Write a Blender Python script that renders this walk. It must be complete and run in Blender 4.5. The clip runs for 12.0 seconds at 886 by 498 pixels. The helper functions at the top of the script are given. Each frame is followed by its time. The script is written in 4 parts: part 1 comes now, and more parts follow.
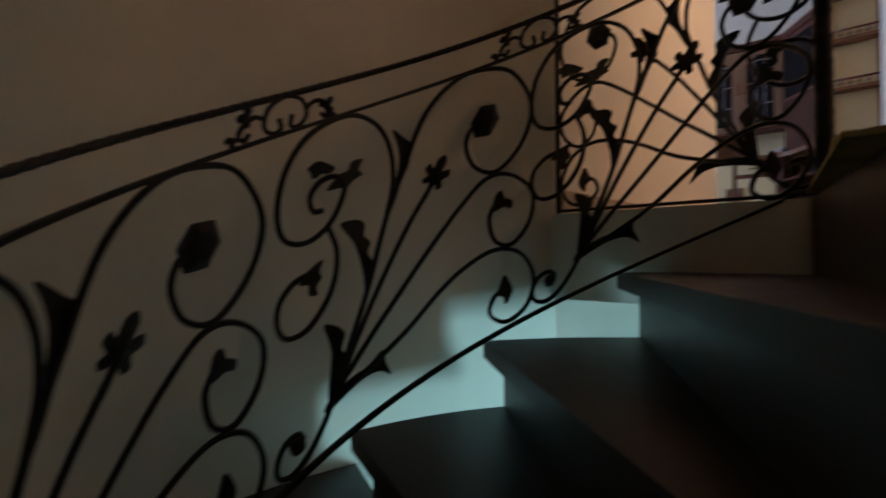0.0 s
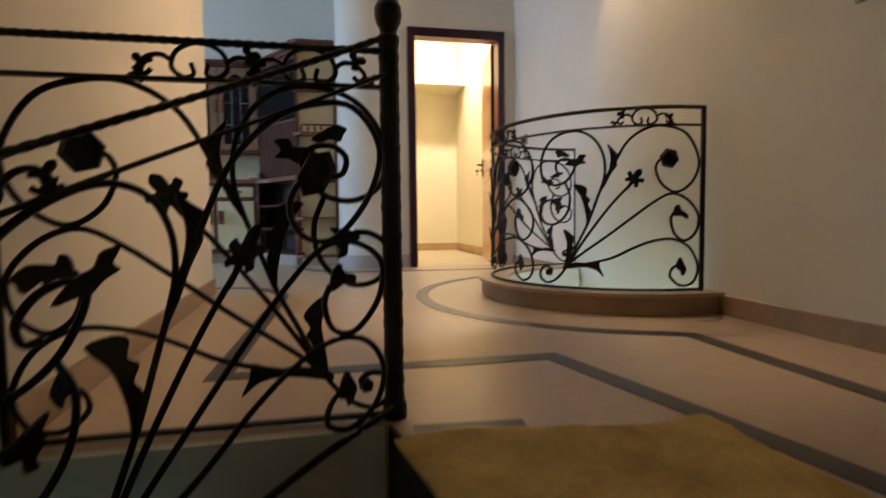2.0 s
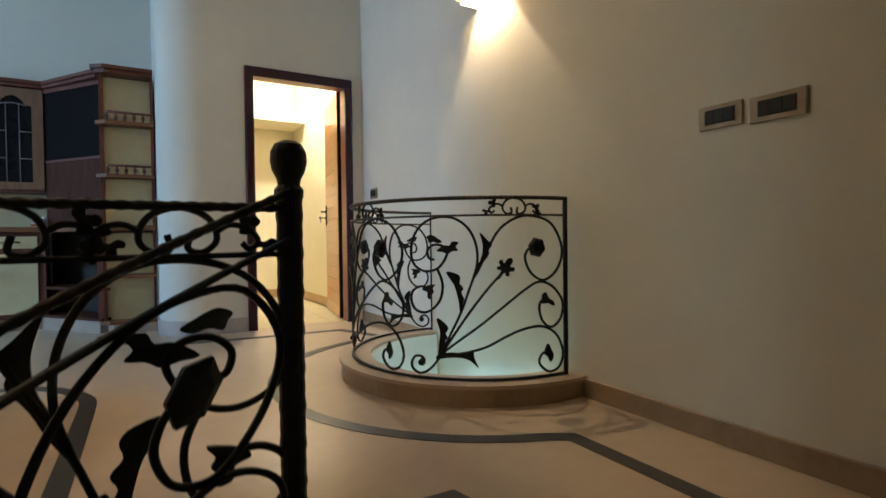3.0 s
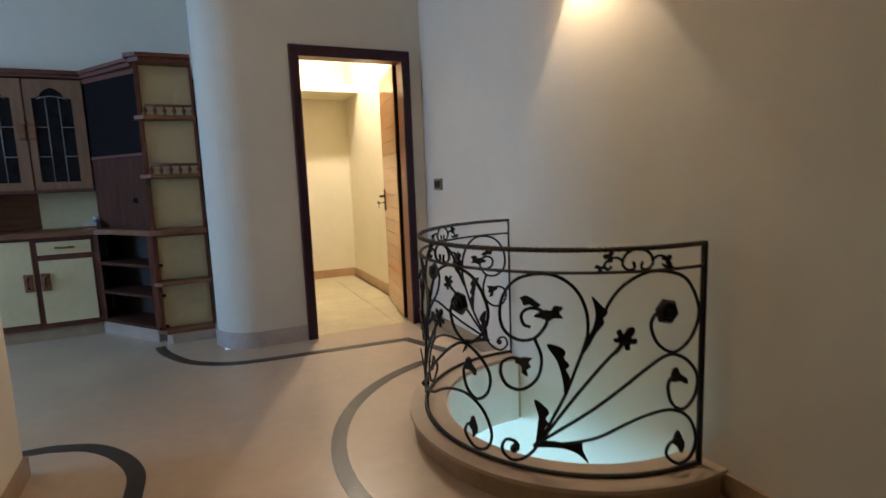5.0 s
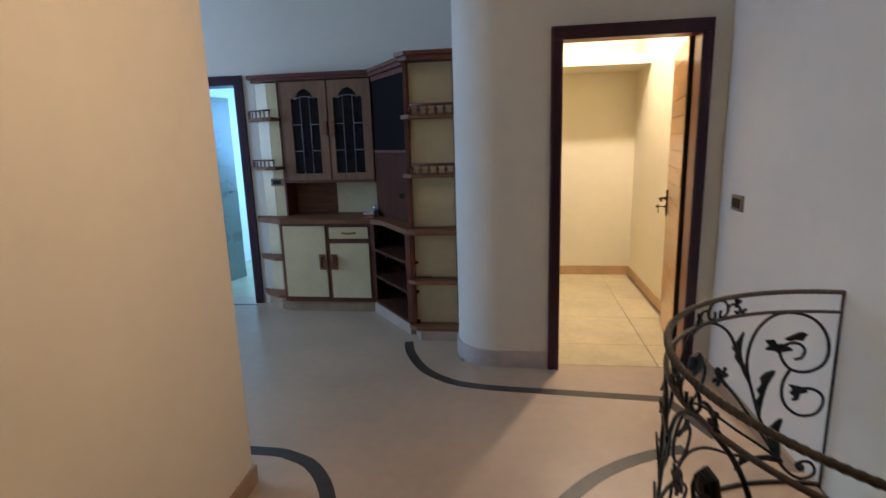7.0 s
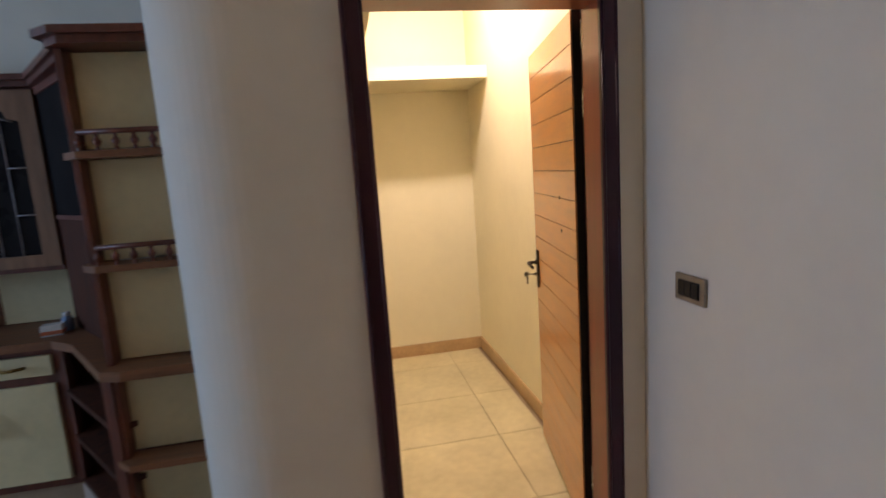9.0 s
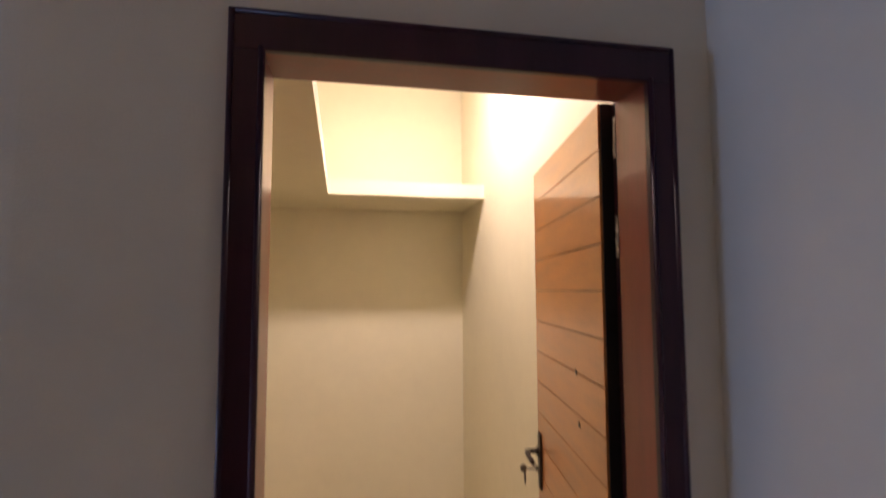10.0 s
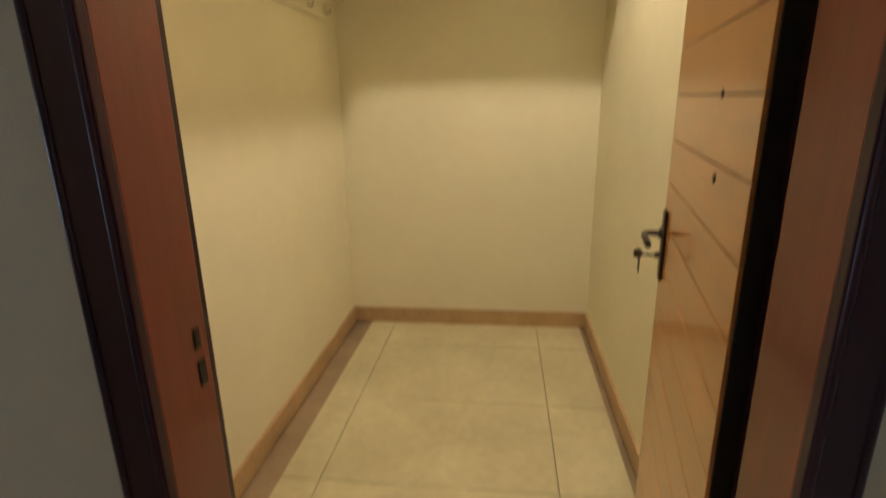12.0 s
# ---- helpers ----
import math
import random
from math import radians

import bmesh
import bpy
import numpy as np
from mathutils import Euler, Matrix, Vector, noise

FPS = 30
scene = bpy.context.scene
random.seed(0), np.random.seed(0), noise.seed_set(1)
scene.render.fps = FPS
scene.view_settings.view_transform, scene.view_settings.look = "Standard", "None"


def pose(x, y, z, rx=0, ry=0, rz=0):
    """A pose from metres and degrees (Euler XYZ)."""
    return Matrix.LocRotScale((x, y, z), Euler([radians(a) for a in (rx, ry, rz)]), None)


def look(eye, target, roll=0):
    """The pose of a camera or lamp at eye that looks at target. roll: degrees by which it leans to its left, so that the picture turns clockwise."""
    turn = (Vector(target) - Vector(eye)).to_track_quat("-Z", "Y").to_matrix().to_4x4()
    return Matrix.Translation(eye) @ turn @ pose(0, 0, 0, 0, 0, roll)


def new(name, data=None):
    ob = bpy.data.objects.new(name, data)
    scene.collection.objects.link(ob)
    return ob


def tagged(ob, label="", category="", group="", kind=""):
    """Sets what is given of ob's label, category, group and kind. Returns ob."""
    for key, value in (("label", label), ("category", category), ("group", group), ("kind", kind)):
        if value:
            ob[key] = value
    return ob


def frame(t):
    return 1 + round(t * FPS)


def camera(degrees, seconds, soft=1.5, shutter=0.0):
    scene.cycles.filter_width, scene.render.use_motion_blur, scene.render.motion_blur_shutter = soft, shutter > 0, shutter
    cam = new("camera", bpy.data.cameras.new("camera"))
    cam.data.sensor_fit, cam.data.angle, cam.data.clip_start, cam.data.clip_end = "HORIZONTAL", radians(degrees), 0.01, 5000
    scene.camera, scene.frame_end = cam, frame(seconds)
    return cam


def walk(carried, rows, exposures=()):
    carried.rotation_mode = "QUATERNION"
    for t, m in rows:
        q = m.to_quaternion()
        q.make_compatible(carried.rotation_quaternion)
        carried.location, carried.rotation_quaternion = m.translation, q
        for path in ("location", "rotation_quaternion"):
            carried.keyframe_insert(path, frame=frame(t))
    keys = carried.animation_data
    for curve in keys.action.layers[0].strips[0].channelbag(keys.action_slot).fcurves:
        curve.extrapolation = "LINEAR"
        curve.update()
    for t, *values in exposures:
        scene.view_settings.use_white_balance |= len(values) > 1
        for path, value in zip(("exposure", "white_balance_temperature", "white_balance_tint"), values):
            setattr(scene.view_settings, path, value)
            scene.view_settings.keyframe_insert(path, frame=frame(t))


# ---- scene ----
cam = camera(80.9, 12.0, soft=1.5, shutter=0.45)
PATH = [
    (0, (-0.011, -0.3, -0.13), (-1.382, 1.157, -0.11), -0.4),
    (0.5, (-0.129, -0.225, -0.01), (-1.025, 1.563, -0.012), 0.7),
    (1, (-0.218, -0.144, 0.155), (-0.647, 1.81, 0.143), 0.3),
    (1.5, (-0.275, -0.07, 0.276), (-0.16, 1.924, 0.164), 0.6),
    (2, (-0.312, 0.148, 0.426), (0.086, 2.104, 0.313), -0.7),
    (2.5, (-0.405, 0.268, 0.609), (0.382, 2.105, 0.539), -0.4),
    (3, (-0.407, 0.398, 0.723), (0.598, 2.127, 0.684), -0.7),
    (4.8, (-0.298, 0.874, 1.07), (0.541, 2.675, 0.845), -1.9),
    (5, (-0.263, 0.926, 1.147), (0.542, 2.738, 0.884), -2.2),
    (5.5, (-0.196, 1.07, 1.252), (0.416, 2.951, 0.959), -1.5),
    (6, (-0.105, 1.185, 1.333), (0.229, 3.128, 0.994), -3.3),
    (6.5, (0.091, 1.293, 1.461), (0.021, 3.251, 1.058), -2.2),
    (8.3, (0.172, 2.57, 1.504), (-0.235, 4.491, 1.123), -1.4),
    (8.5, (0.203, 2.758, 1.512), (0.013, 4.722, 1.189), -1.7),
    (9, (0.285, 3.133, 1.535), (0.65, 5.076, 1.233), -3.9),
    (9.5, (0.457, 3.512, 1.558), (0.859, 5.463, 1.377), -2.4),
    (10, (0.539, 3.822, 1.616), (0.922, 5.779, 1.772), -0.2),
    (10.5, (0.640, 4.047, 1.661), (0.877, 5.994, 2.053), -0.1),
    (11, (0.768, 4.203, 1.604), (0.723, 6.185, 1.865), 1.3),
    (11.5, (0.819, 4.244, 1.507), (0.643, 6.235, 1.427), -0.3),
    (12, (0.827, 4.254, 1.381), (0.604, 6.164, 0.828), -0.9),
]
walk(cam, [(t, look(eye, target, roll)) for t, eye, target, roll in PATH],
     exposures=[(0.0, 0.5, 7600, 36), (0.5, 0.75, 8000, 54), (1.0, 1.0, 8200, 42), (2.0, 0.72, 7050, 17), (3.0, 0.62, 6450, 6), (5.0, 0.28, 6500, 13), (6.5, 0.14, 6650, 20),
                (8.3, 0.36, 6600, 14), (8.5, 0.3, 7100, 28), (9.0, -0.02, 7050, 22), (9.5, -0.25, 6650, 22), (10.0, -0.5, 6300, 30), (10.5, -0.82, 7000, 24), (11.0, -1.2, 7450, 19),
                (11.5, -1.02, 7500, 4), (12.0, -0.58, 7000, 6)])

# ---- light ----
from mathutils.geometry import tessellate_polygon

world = bpy.data.worlds.new("world")
scene.world = world
world.use_nodes = True
sky = world.node_tree.nodes.new("ShaderNodeTexSky")
sky.sky_type, sky.sun_disc, sky.sun_elevation, sky.sun_rotation = "NISHITA", False, radians(25), radians(200)
world.node_tree.links.new(sky.outputs[0], world.node_tree.nodes["Background"].inputs[0])
world.node_tree.nodes["Background"].inputs[1].default_value = 0.06


def lamp(name, kind, m, energy, colour, size=0.1, size_y=0.0, spread=None, cone=None, blend=0.3):
    d = bpy.data.lights.new(name, kind)
    d.energy, d.color = energy, colour
    if kind == "AREA":
        d.shape, d.size, d.size_y = "RECTANGLE", size, size_y or size
        if spread:
            d.spread = radians(spread)
    else:
        d.shadow_soft_size = size
    if kind == "SPOT":
        d.spot_size, d.spot_blend = radians(cone), blend
    ob = new(name, d)
    ob.matrix_world = m
    return ob


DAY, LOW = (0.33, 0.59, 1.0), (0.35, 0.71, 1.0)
lamp("closet_bulb_light", "POINT", pose(0.95, 6.13, 2.91), 31, (1.0, 0.875, 0.74), 0.035)
# Added downward fill under the bulb, to balance upper and lower closet walls.
lamp("closet_down_fill", "AREA", look((0.95, 6.13, 2.925), (0.95, 6.131, 0.0)), 28, (1.0, 0.875, 0.74), 0.14)
lamp("wall_lamp_light", "POINT", pose(1.262, 2.81, 2.235), 26, (1.0, 0.80, 0.58), 0.012)
lamp("wall_lamp_glow", "AREA", look((1.195, 2.80, 2.22), (0.0, 2.80, 2.1)), 19, (1.0, 0.70, 0.41), 0.12, 0.26, spread=130)
lamp("hall_window_light", "AREA", look((-5.75, 4.4, 1.7), (-1.0, 4.8, 1.0)), 94, DAY, 1.6, 1.5)
lamp("room_window_light", "AREA", look((-1.75, 8.1, 1.5), (-3.4, 7.6, 1.0)), 105, (0.17, 0.50, 1.0), 1.4, 1.3)
lamp("far_room_window_light", "AREA", look((-7.95, 10.0, 1.35), (-4.5, 7.2, 0.2)), 130, (0.50, 0.80, 1.0), 1.2, 1.7)
lamp("stair_window_light", "AREA", look((1.33, 0.66, -1.35), (-0.3, 1.4, -0.8)), 11, (0.24, 0.74, 0.90), 0.5, 0.7, spread=88)
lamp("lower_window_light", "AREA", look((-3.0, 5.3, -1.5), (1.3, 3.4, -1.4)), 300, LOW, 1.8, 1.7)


# ---- materials ----
def mat(name, colour, rough=0.5, metal=0.0, vary=0.1, scale=6.0, bump=0.0, bscale=60.0, second=None, spec=0.5, coat=0.0, objrand=0.0, stretch=None):
    """A principled material with colour variation at two scales and fine relief."""
    m = bpy.data.materials.new(name)
    m.use_nodes = True
    nt = m.node_tree
    n, l = nt.nodes, nt.links
    p = n["Principled BSDF"]
    p.inputs["Roughness"].default_value, p.inputs["Metallic"].default_value = rough, metal
    p.inputs["Specular IOR Level"].default_value = spec
    p.inputs["Coat Weight"].default_value = coat
    co = n.new("ShaderNodeTexCoord")
    src = co.outputs["Object"]
    if stretch:
        mp = n.new("ShaderNodeMapping")
        mp.inputs["Scale"].default_value = stretch
        l.new(src, mp.inputs[0])
        src = mp.outputs[0]
    big, fine = n.new("ShaderNodeTexNoise"), n.new("ShaderNodeTexNoise")
    big.inputs["Scale"].default_value, big.inputs["Detail"].default_value = scale, 5
    fine.inputs["Scale"].default_value, fine.inputs["Detail"].default_value = scale * 9, 4
    l.new(src, big.inputs["Vector"])
    l.new(src, fine.inputs["Vector"])
    add = n.new("ShaderNodeMath")
    add.operation = "MULTIPLY_ADD"
    l.new(fine.outputs[0], add.inputs[0])
    add.inputs[1].default_value = 0.3
    half = n.new("ShaderNodeMath")
    half.operation = "MULTIPLY"
    half.inputs[1].default_value = 0.7
    l.new(big.outputs[0], half.inputs[0])
    l.new(half.outputs[0], add.inputs[2])
    ramp = n.new("ShaderNodeValToRGB")
    a, b = ramp.color_ramp.elements
    dark = second or tuple(c * (1 - 2 * vary) for c in colour)
    a.position, b.position = 0.3, 0.7
    a.color, b.color = (*dark, 1), (*(min(1, c * (1 + vary)) for c in colour), 1)
    l.new(add.outputs[0], ramp.inputs[0])
    out = ramp.outputs[0]
    if objrand:
        oi, mix = n.new("ShaderNodeObjectInfo"), n.new("ShaderNodeHueSaturation")
        mr = n.new("ShaderNodeMapRange")
        mr.inputs["To Min"].default_value, mr.inputs["To Max"].default_value = 1 - objrand, 1 + objrand
        l.new(oi.outputs["Random"], mr.inputs[0])
        l.new(mr.outputs[0], mix.inputs["Value"])
        l.new(out, mix.inputs["Color"])
        out = mix.outputs[0]
    l.new(out, p.inputs["Base Color"])
    rr = n.new("ShaderNodeMapRange")
    rr.inputs["To Min"].default_value, rr.inputs["To Max"].default_value = max(0.02, rough - 0.08), min(1, rough + 0.1)
    l.new(big.outputs[0], rr.inputs[0])
    l.new(rr.outputs[0], p.inputs["Roughness"])
    if bump:
        bn, bt = n.new("ShaderNodeBump"), n.new("ShaderNodeTexNoise")
        bt.inputs["Scale"].default_value, bt.inputs["Detail"].default_value = bscale, 6
        l.new(src, bt.inputs["Vector"])
        bn.inputs["Strength"].default_value, bn.inputs["Distance"].default_value = bump, 0.01
        l.new(bt.outputs[0], bn.inputs["Height"])
        l.new(bn.outputs[0], p.inputs["Normal"])
    return m


def glow(name, colour, strength):
    m = bpy.data.materials.new(name)
    m.use_nodes = True
    p = m.node_tree.nodes["Principled BSDF"]
    p.inputs["Base Color"].default_value = (*colour, 1)
    p.inputs["Emission Color"].default_value = (*colour, 1)
    p.inputs["Emission Strength"].default_value = strength
    return m


PAINT = mat("cream_wall_paint", (0.74, 0.70, 0.61), 0.7, vary=0.035, scale=1.3, bump=0.12, bscale=220)
CLOSET = mat("yellow_cream_paint", (0.80, 0.74, 0.55), 0.7, vary=0.03, scale=1.6, bump=0.12, bscale=220)
CEIL = mat("white_ceiling_paint", (0.8, 0.78, 0.72), 0.8, vary=0.03, scale=2)
MARBLE = mat("beige_marble", (0.52, 0.40, 0.285), 0.33, vary=0.08, scale=1.6, second=(0.43, 0.325, 0.235), objrand=0.05)
PALE = mat("pale_marble", (0.63, 0.56, 0.36), 0.34, vary=0.1, scale=2.4, second=(0.46, 0.40, 0.245), objrand=0.04)
CSKIRT = mat("tan_marble_skirting", (0.52, 0.34, 0.18), 0.38, vary=0.15, scale=5)
PLINTH = mat("pinkish_marble_plinth", (0.44, 0.34, 0.275), 0.38, vary=0.12, scale=4)
INLAY = mat("dark_inlay_marble", (0.055, 0.046, 0.040), 0.37, vary=0.25, scale=9)
SKIRT = mat("brown_marble_skirting", (0.36, 0.255, 0.165), 0.38, vary=0.15, scale=5)
SKIRTP = mat("grey_marble_skirting", (0.52, 0.45, 0.42), 0.38, vary=0.12, scale=5)
STEP = mat("dark_brown_granite", (0.038, 0.023, 0.019), 0.46, vary=0.3, scale=14, spec=0.4)
IRON = mat("black_wrought_iron", (0.018, 0.016, 0.016), 0.42, 0.6, vary=0.3, scale=30, bump=0.25, bscale=160)
BRONZE = mat("brown_worn_iron", (0.07, 0.052, 0.038), 0.45, 0.5, vary=0.3, scale=40, bump=0.2, bscale=160)
MAHOG = mat("dark_mahogany_varnish", (0.040, 0.010, 0.022), 0.34, vary=0.2, scale=3, stretch=(4, 4, 0.6), spec=0.35, coat=0.08)
REVEAL = mat("reddish_jamb_wood", (0.22, 0.040, 0.028), 0.33, vary=0.15, scale=3, stretch=(6, 6, 0.5), second=(0.16, 0.030, 0.022), coat=0.35)
TEAK = mat("orange_teak_veneer", (0.52, 0.215, 0.066), 0.34, vary=0.2, scale=4, stretch=(1, 1, 7), second=(0.39, 0.15, 0.045), objrand=0.07, coat=0.6)
WOOD = mat("red_brown_cabinet_wood", (0.15, 0.036, 0.018), 0.4, vary=0.25, scale=6, stretch=(5, 5, 0.7), objrand=0.08)
DARKW = mat("dark_niche_and_shaded_shelf_wood", (0.085, 0.03, 0.018), 0.65, vary=0.25, scale=6, stretch=(5, 5, 0.7), spec=0.12)
SHELF = mat("mid_brown_shelf_wood", (0.25, 0.105, 0.05), 0.5, spec=0.25, vary=0.2, scale=6, stretch=(0.8, 5, 5), objrand=0.1)
ROSE = mat("pinkish_brown_door_wood", (0.25, 0.12, 0.062), 0.42, vary=0.15, scale=6, stretch=(5, 5, 0.7), objrand=0.06)
CREAM = mat("cream_laminate", (0.70, 0.58, 0.34), 0.4, vary=0.07, scale=3, objrand=0.05)
SMOKED = mat("black_smoked_glass", (0.01, 0.008, 0.008), 0.55, vary=0.1, spec=0.04)
GLASS = mat("dark_cabinet_glass", (0.012, 0.009, 0.010), 0.28, vary=0.1, spec=0.1)
DARKIN = mat("shaded_cabinet_interior", (0.03, 0.018, 0.012), 0.5, vary=0.2)
LEAD = mat("pale_lead_strip", (0.30, 0.27, 0.28), 0.4, 0.3, vary=0.1)
BRASS = mat("dull_brass", (0.30, 0.19, 0.07), 0.35, 0.9, vary=0.2, scale=30)
STEEL = mat("dull_steel", (0.28, 0.26, 0.23), 0.32, 0.9, vary=0.2, scale=30)
LITGAP = mat("lit_gap_metal", (0.72, 0.69, 0.64), 0.25, 0.5, vary=0.1, scale=30)
PLATE = mat("bronze_plate", (0.30, 0.24, 0.18), 0.38, 0.4, vary=0.15, scale=20)
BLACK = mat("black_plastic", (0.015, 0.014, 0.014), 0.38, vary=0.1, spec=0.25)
WHITE = mat("white_porcelain", (0.75, 0.75, 0.76), 0.25, vary=0.04)
RED = mat("orange_red_print", (0.55, 0.14, 0.06), 0.4, vary=0.08)
BLUE = mat("dusty_blue_print", (0.2, 0.28, 0.42), 0.4, vary=0.08)
RUG = mat("yellow_brown_rug_pile", (0.74, 0.55, 0.22), 0.95, vary=0.2, scale=7, second=(0.40, 0.28, 0.10), bump=0.9, bscale=260, spec=0.1)
GREYDOOR = mat("grey_green_painted_door", (0.17, 0.18, 0.14), 0.28, vary=0.1, scale=3)
DAYPANE = glow("bright_window_day", (0.62, 0.95, 1.0), 4.5)
BULB = glow("warm_bulb_glass", (1.0, 0.8, 0.5), 14.0)


# ---- mesh helpers ----
def mesh_of(name, bm, material):
    bmesh.ops.recalc_face_normals(bm, faces=bm.faces)
    me = bpy.data.meshes.new(name)
    bm.to_mesh(me)
    bm.free()
    me.materials.append(material)
    return me


def solid(name, bm, material, label="", category="", kind="", group=""):
    return tagged(new(name, mesh_of(name, bm, material)), label, category, group, kind)


def part(name, bm, material, parent, label=""):
    ob = new(name, mesh_of(name, bm, material))
    ob.parent = parent
    return tagged(ob, label)


def thing(name, at, label, category, group="", turn=0.0, kind=""):
    ob = new(name)
    ob.empty_display_size = 0.1
    ob.matrix_world = pose(*at, 0, 0, turn)
    return tagged(ob, label, category, group, kind)


def box(x0, x1, y0, y1, z0, z1, bevel=0.0, bm=None):
    bm = bm or bmesh.new()
    r = bmesh.ops.create_cube(bm, size=1)
    vs = r["verts"]
    bmesh.ops.scale(bm, vec=(abs(x1 - x0), abs(y1 - y0), abs(z1 - z0)), verts=vs)
    bmesh.ops.translate(bm, vec=((x0 + x1) / 2, (y0 + y1) / 2, (z0 + z1) / 2), verts=vs)
    if bevel:
        es = list({e for v in vs for e in v.link_edges})
        bmesh.ops.bevel(bm, geom=es, offset=bevel, segments=2, affect="EDGES", profile=0.6)
    return bm


def prism(outline, z0, z1, bm=None):
    """A plan outline raised from z0 to z1; z1 may be a list, one height a point."""
    bm = bm or bmesh.new()
    tris = tessellate_polygon([[Vector((x, y, 0)) for x, y in outline]])
    lo = [bm.verts.new((x, y, z0)) for x, y in outline]
    hi = [bm.verts.new((x, y, z1)) for x, y in outline]
    for t in tris:
        bm.faces.new([lo[i] for i in t])
        bm.faces.new([hi[i] for i in t])
    n = len(outline)
    for i in range(n):
        j = (i + 1) % n
        bm.faces.new((lo[i], lo[j], hi[j], hi[i]))
    return bm


def arc(cx, cy, r, a0, a1, n):
    return [(cx + r * math.cos(radians(a0 + (a1 - a0) * i / n)), cy + r * math.sin(radians(a0 + (a1 - a0) * i / n))) for i in range(n + 1)]


def lathe(profile, n=20, bm=None, at=(0, 0, 0)):
    bm = bm or bmesh.new()
    rings = []
    for r, z in profile:
        rings.append([bm.verts.new((at[0] + r * math.cos(2 * math.pi * i / n), at[1] + r * math.sin(2 * math.pi * i / n), at[2] + z)) for i in range(n)])
    for a, b in zip(rings, rings[1:]):
        for i in range(n):
            j = (i + 1) % n
            bm.faces.new((a[i], a[j], b[j], b[i]))
    bm.faces.new(rings[0])
    bm.faces.new(rings[-1])
    return bm


def smooth(points, steps=6):
    """Catmull-Rom through the points."""
    p = [Vector(q) for q in points]
    p = [2 * p[0] - p[1]] + p + [2 * p[-1] - p[-2]]
    out = []
    for i in range(1, len(p) - 2):
        for k in range(steps):
            t = k / steps
            a, b, c, d = p[i - 1], p[i], p[i + 1], p[i + 2]
            out.append(0.5 * (2 * b + (c - a) * t + (2 * a - 5 * b + 4 * c - d) * t * t + (3 * b - a - 3 * c + d) * t ** 3))
    out.append(p[-2])
    return out


def tube(points, r, bm=None, sides=6, flat=None, taper=None):
    """A round bar along 3D points."""
    bm = bm or bmesh.new()
    pts = [Vector(p) for p in points]
    rings, side = [], None
    for i, p in enumerate(pts):
        d = (pts[min(i + 1, len(pts) - 1)] - pts[max(i - 1, 0)]).normalized()
        if side is None:
            side = d.orthogonal().normalized()
        side = (side - d * side.dot(d)).normalized()
        up = d.cross(side)
        rr = r * (taper(i / (len(pts) - 1)) if taper else 1)
        rings.append([bm.verts.new(p + (side * math.cos(2 * math.pi * k / sides) + up * math.sin(2 * math.pi * k / sides)) * rr) for k in range(sides)])
    for a, b in zip(rings, rings[1:]):
        for k in range(sides):
            j = (k + 1) % sides
            bm.faces.new((a[k], a[j], b[j], b[k]))
    bm.faces.new(rings[0])
    bm.faces.new(rings[-1])
    for f in bm.faces:
        f.smooth = len(f.verts) == 4
    return bm


# ---- setting: floors ----
VC = (1.237, 2.86)      # centre of the round opening in the floor
RC = (-0.02, 0.33)      # centre of the curved stair
FC = (0.08, 0.02)       # where the winders meet
NEWEL = (-0.198, 1.252)

floor_outline = [(1.40, -0.02)] + arc(*VC, 0.60, -74, -286, 40) + [(1.40, 4.86), (-0.25, 4.86), (-0.25, 6.32), (-6.0, 6.32), (-6.0, 1.215), (-0.21, 1.215), (0.06, 0.10), (0.06, -0.02)]
solid("floor", prism(floor_outline, -0.28, 0.0), MARBLE, "polished beige marble floor of the upper landing", "floor", "structure")
solid("floor_rooms", box(-8.2, -1.4, 6.32, 11.1, -0.2, 0.0), PALE, "pale marble floor of the rooms beyond", "floor", "structure")
solid("floor_lower", box(-3.2, 1.5, -1.2, 6.6, -3.3, -3.1), PALE, "pale floor of the lower storey", "floor", "structure")


def ribbon(points, w, z0, z1):
    """A flat strip along plan points."""
    pts = [Vector((x, y)) for x, y in points]
    left, right = [], []
    for i, p in enumerate(pts):
        d0 = (pts[i] - pts[i - 1]).normalized() if i else (pts[1] - pts[0]).normalized()
        d1 = (pts[i + 1] - pts[i]).normalized() if i < len(pts) - 1 else d0
        d = (d0 + d1).normalized()
        k = w / 2 / max(0.4, d.dot(d1))
        nrm = Vector((-d.y, d.x))
        left.append(p + nrm * k)
        right.append(p - nrm * k)
    bm = bmesh.new()
    rows = [[bm.verts.new((q.x, q.y, z)) for q in (a, b) for z in (z0, z1)] for a, b in zip(left, right)]
    for a, b in zip(rows, rows[1:]):
        for i, j in ((0, 1), (1, 3), (3, 2), (2, 0)):
            bm.faces.new((a[i], a[j], b[j], b[i]))
    bm.faces.new((rows[0][0], rows[0][1], rows[0][3], rows[0][2]))
    bm.faces.new((rows[-1][0], rows[-1][1], rows[-1][3], rows[-1][2]))
    return bm


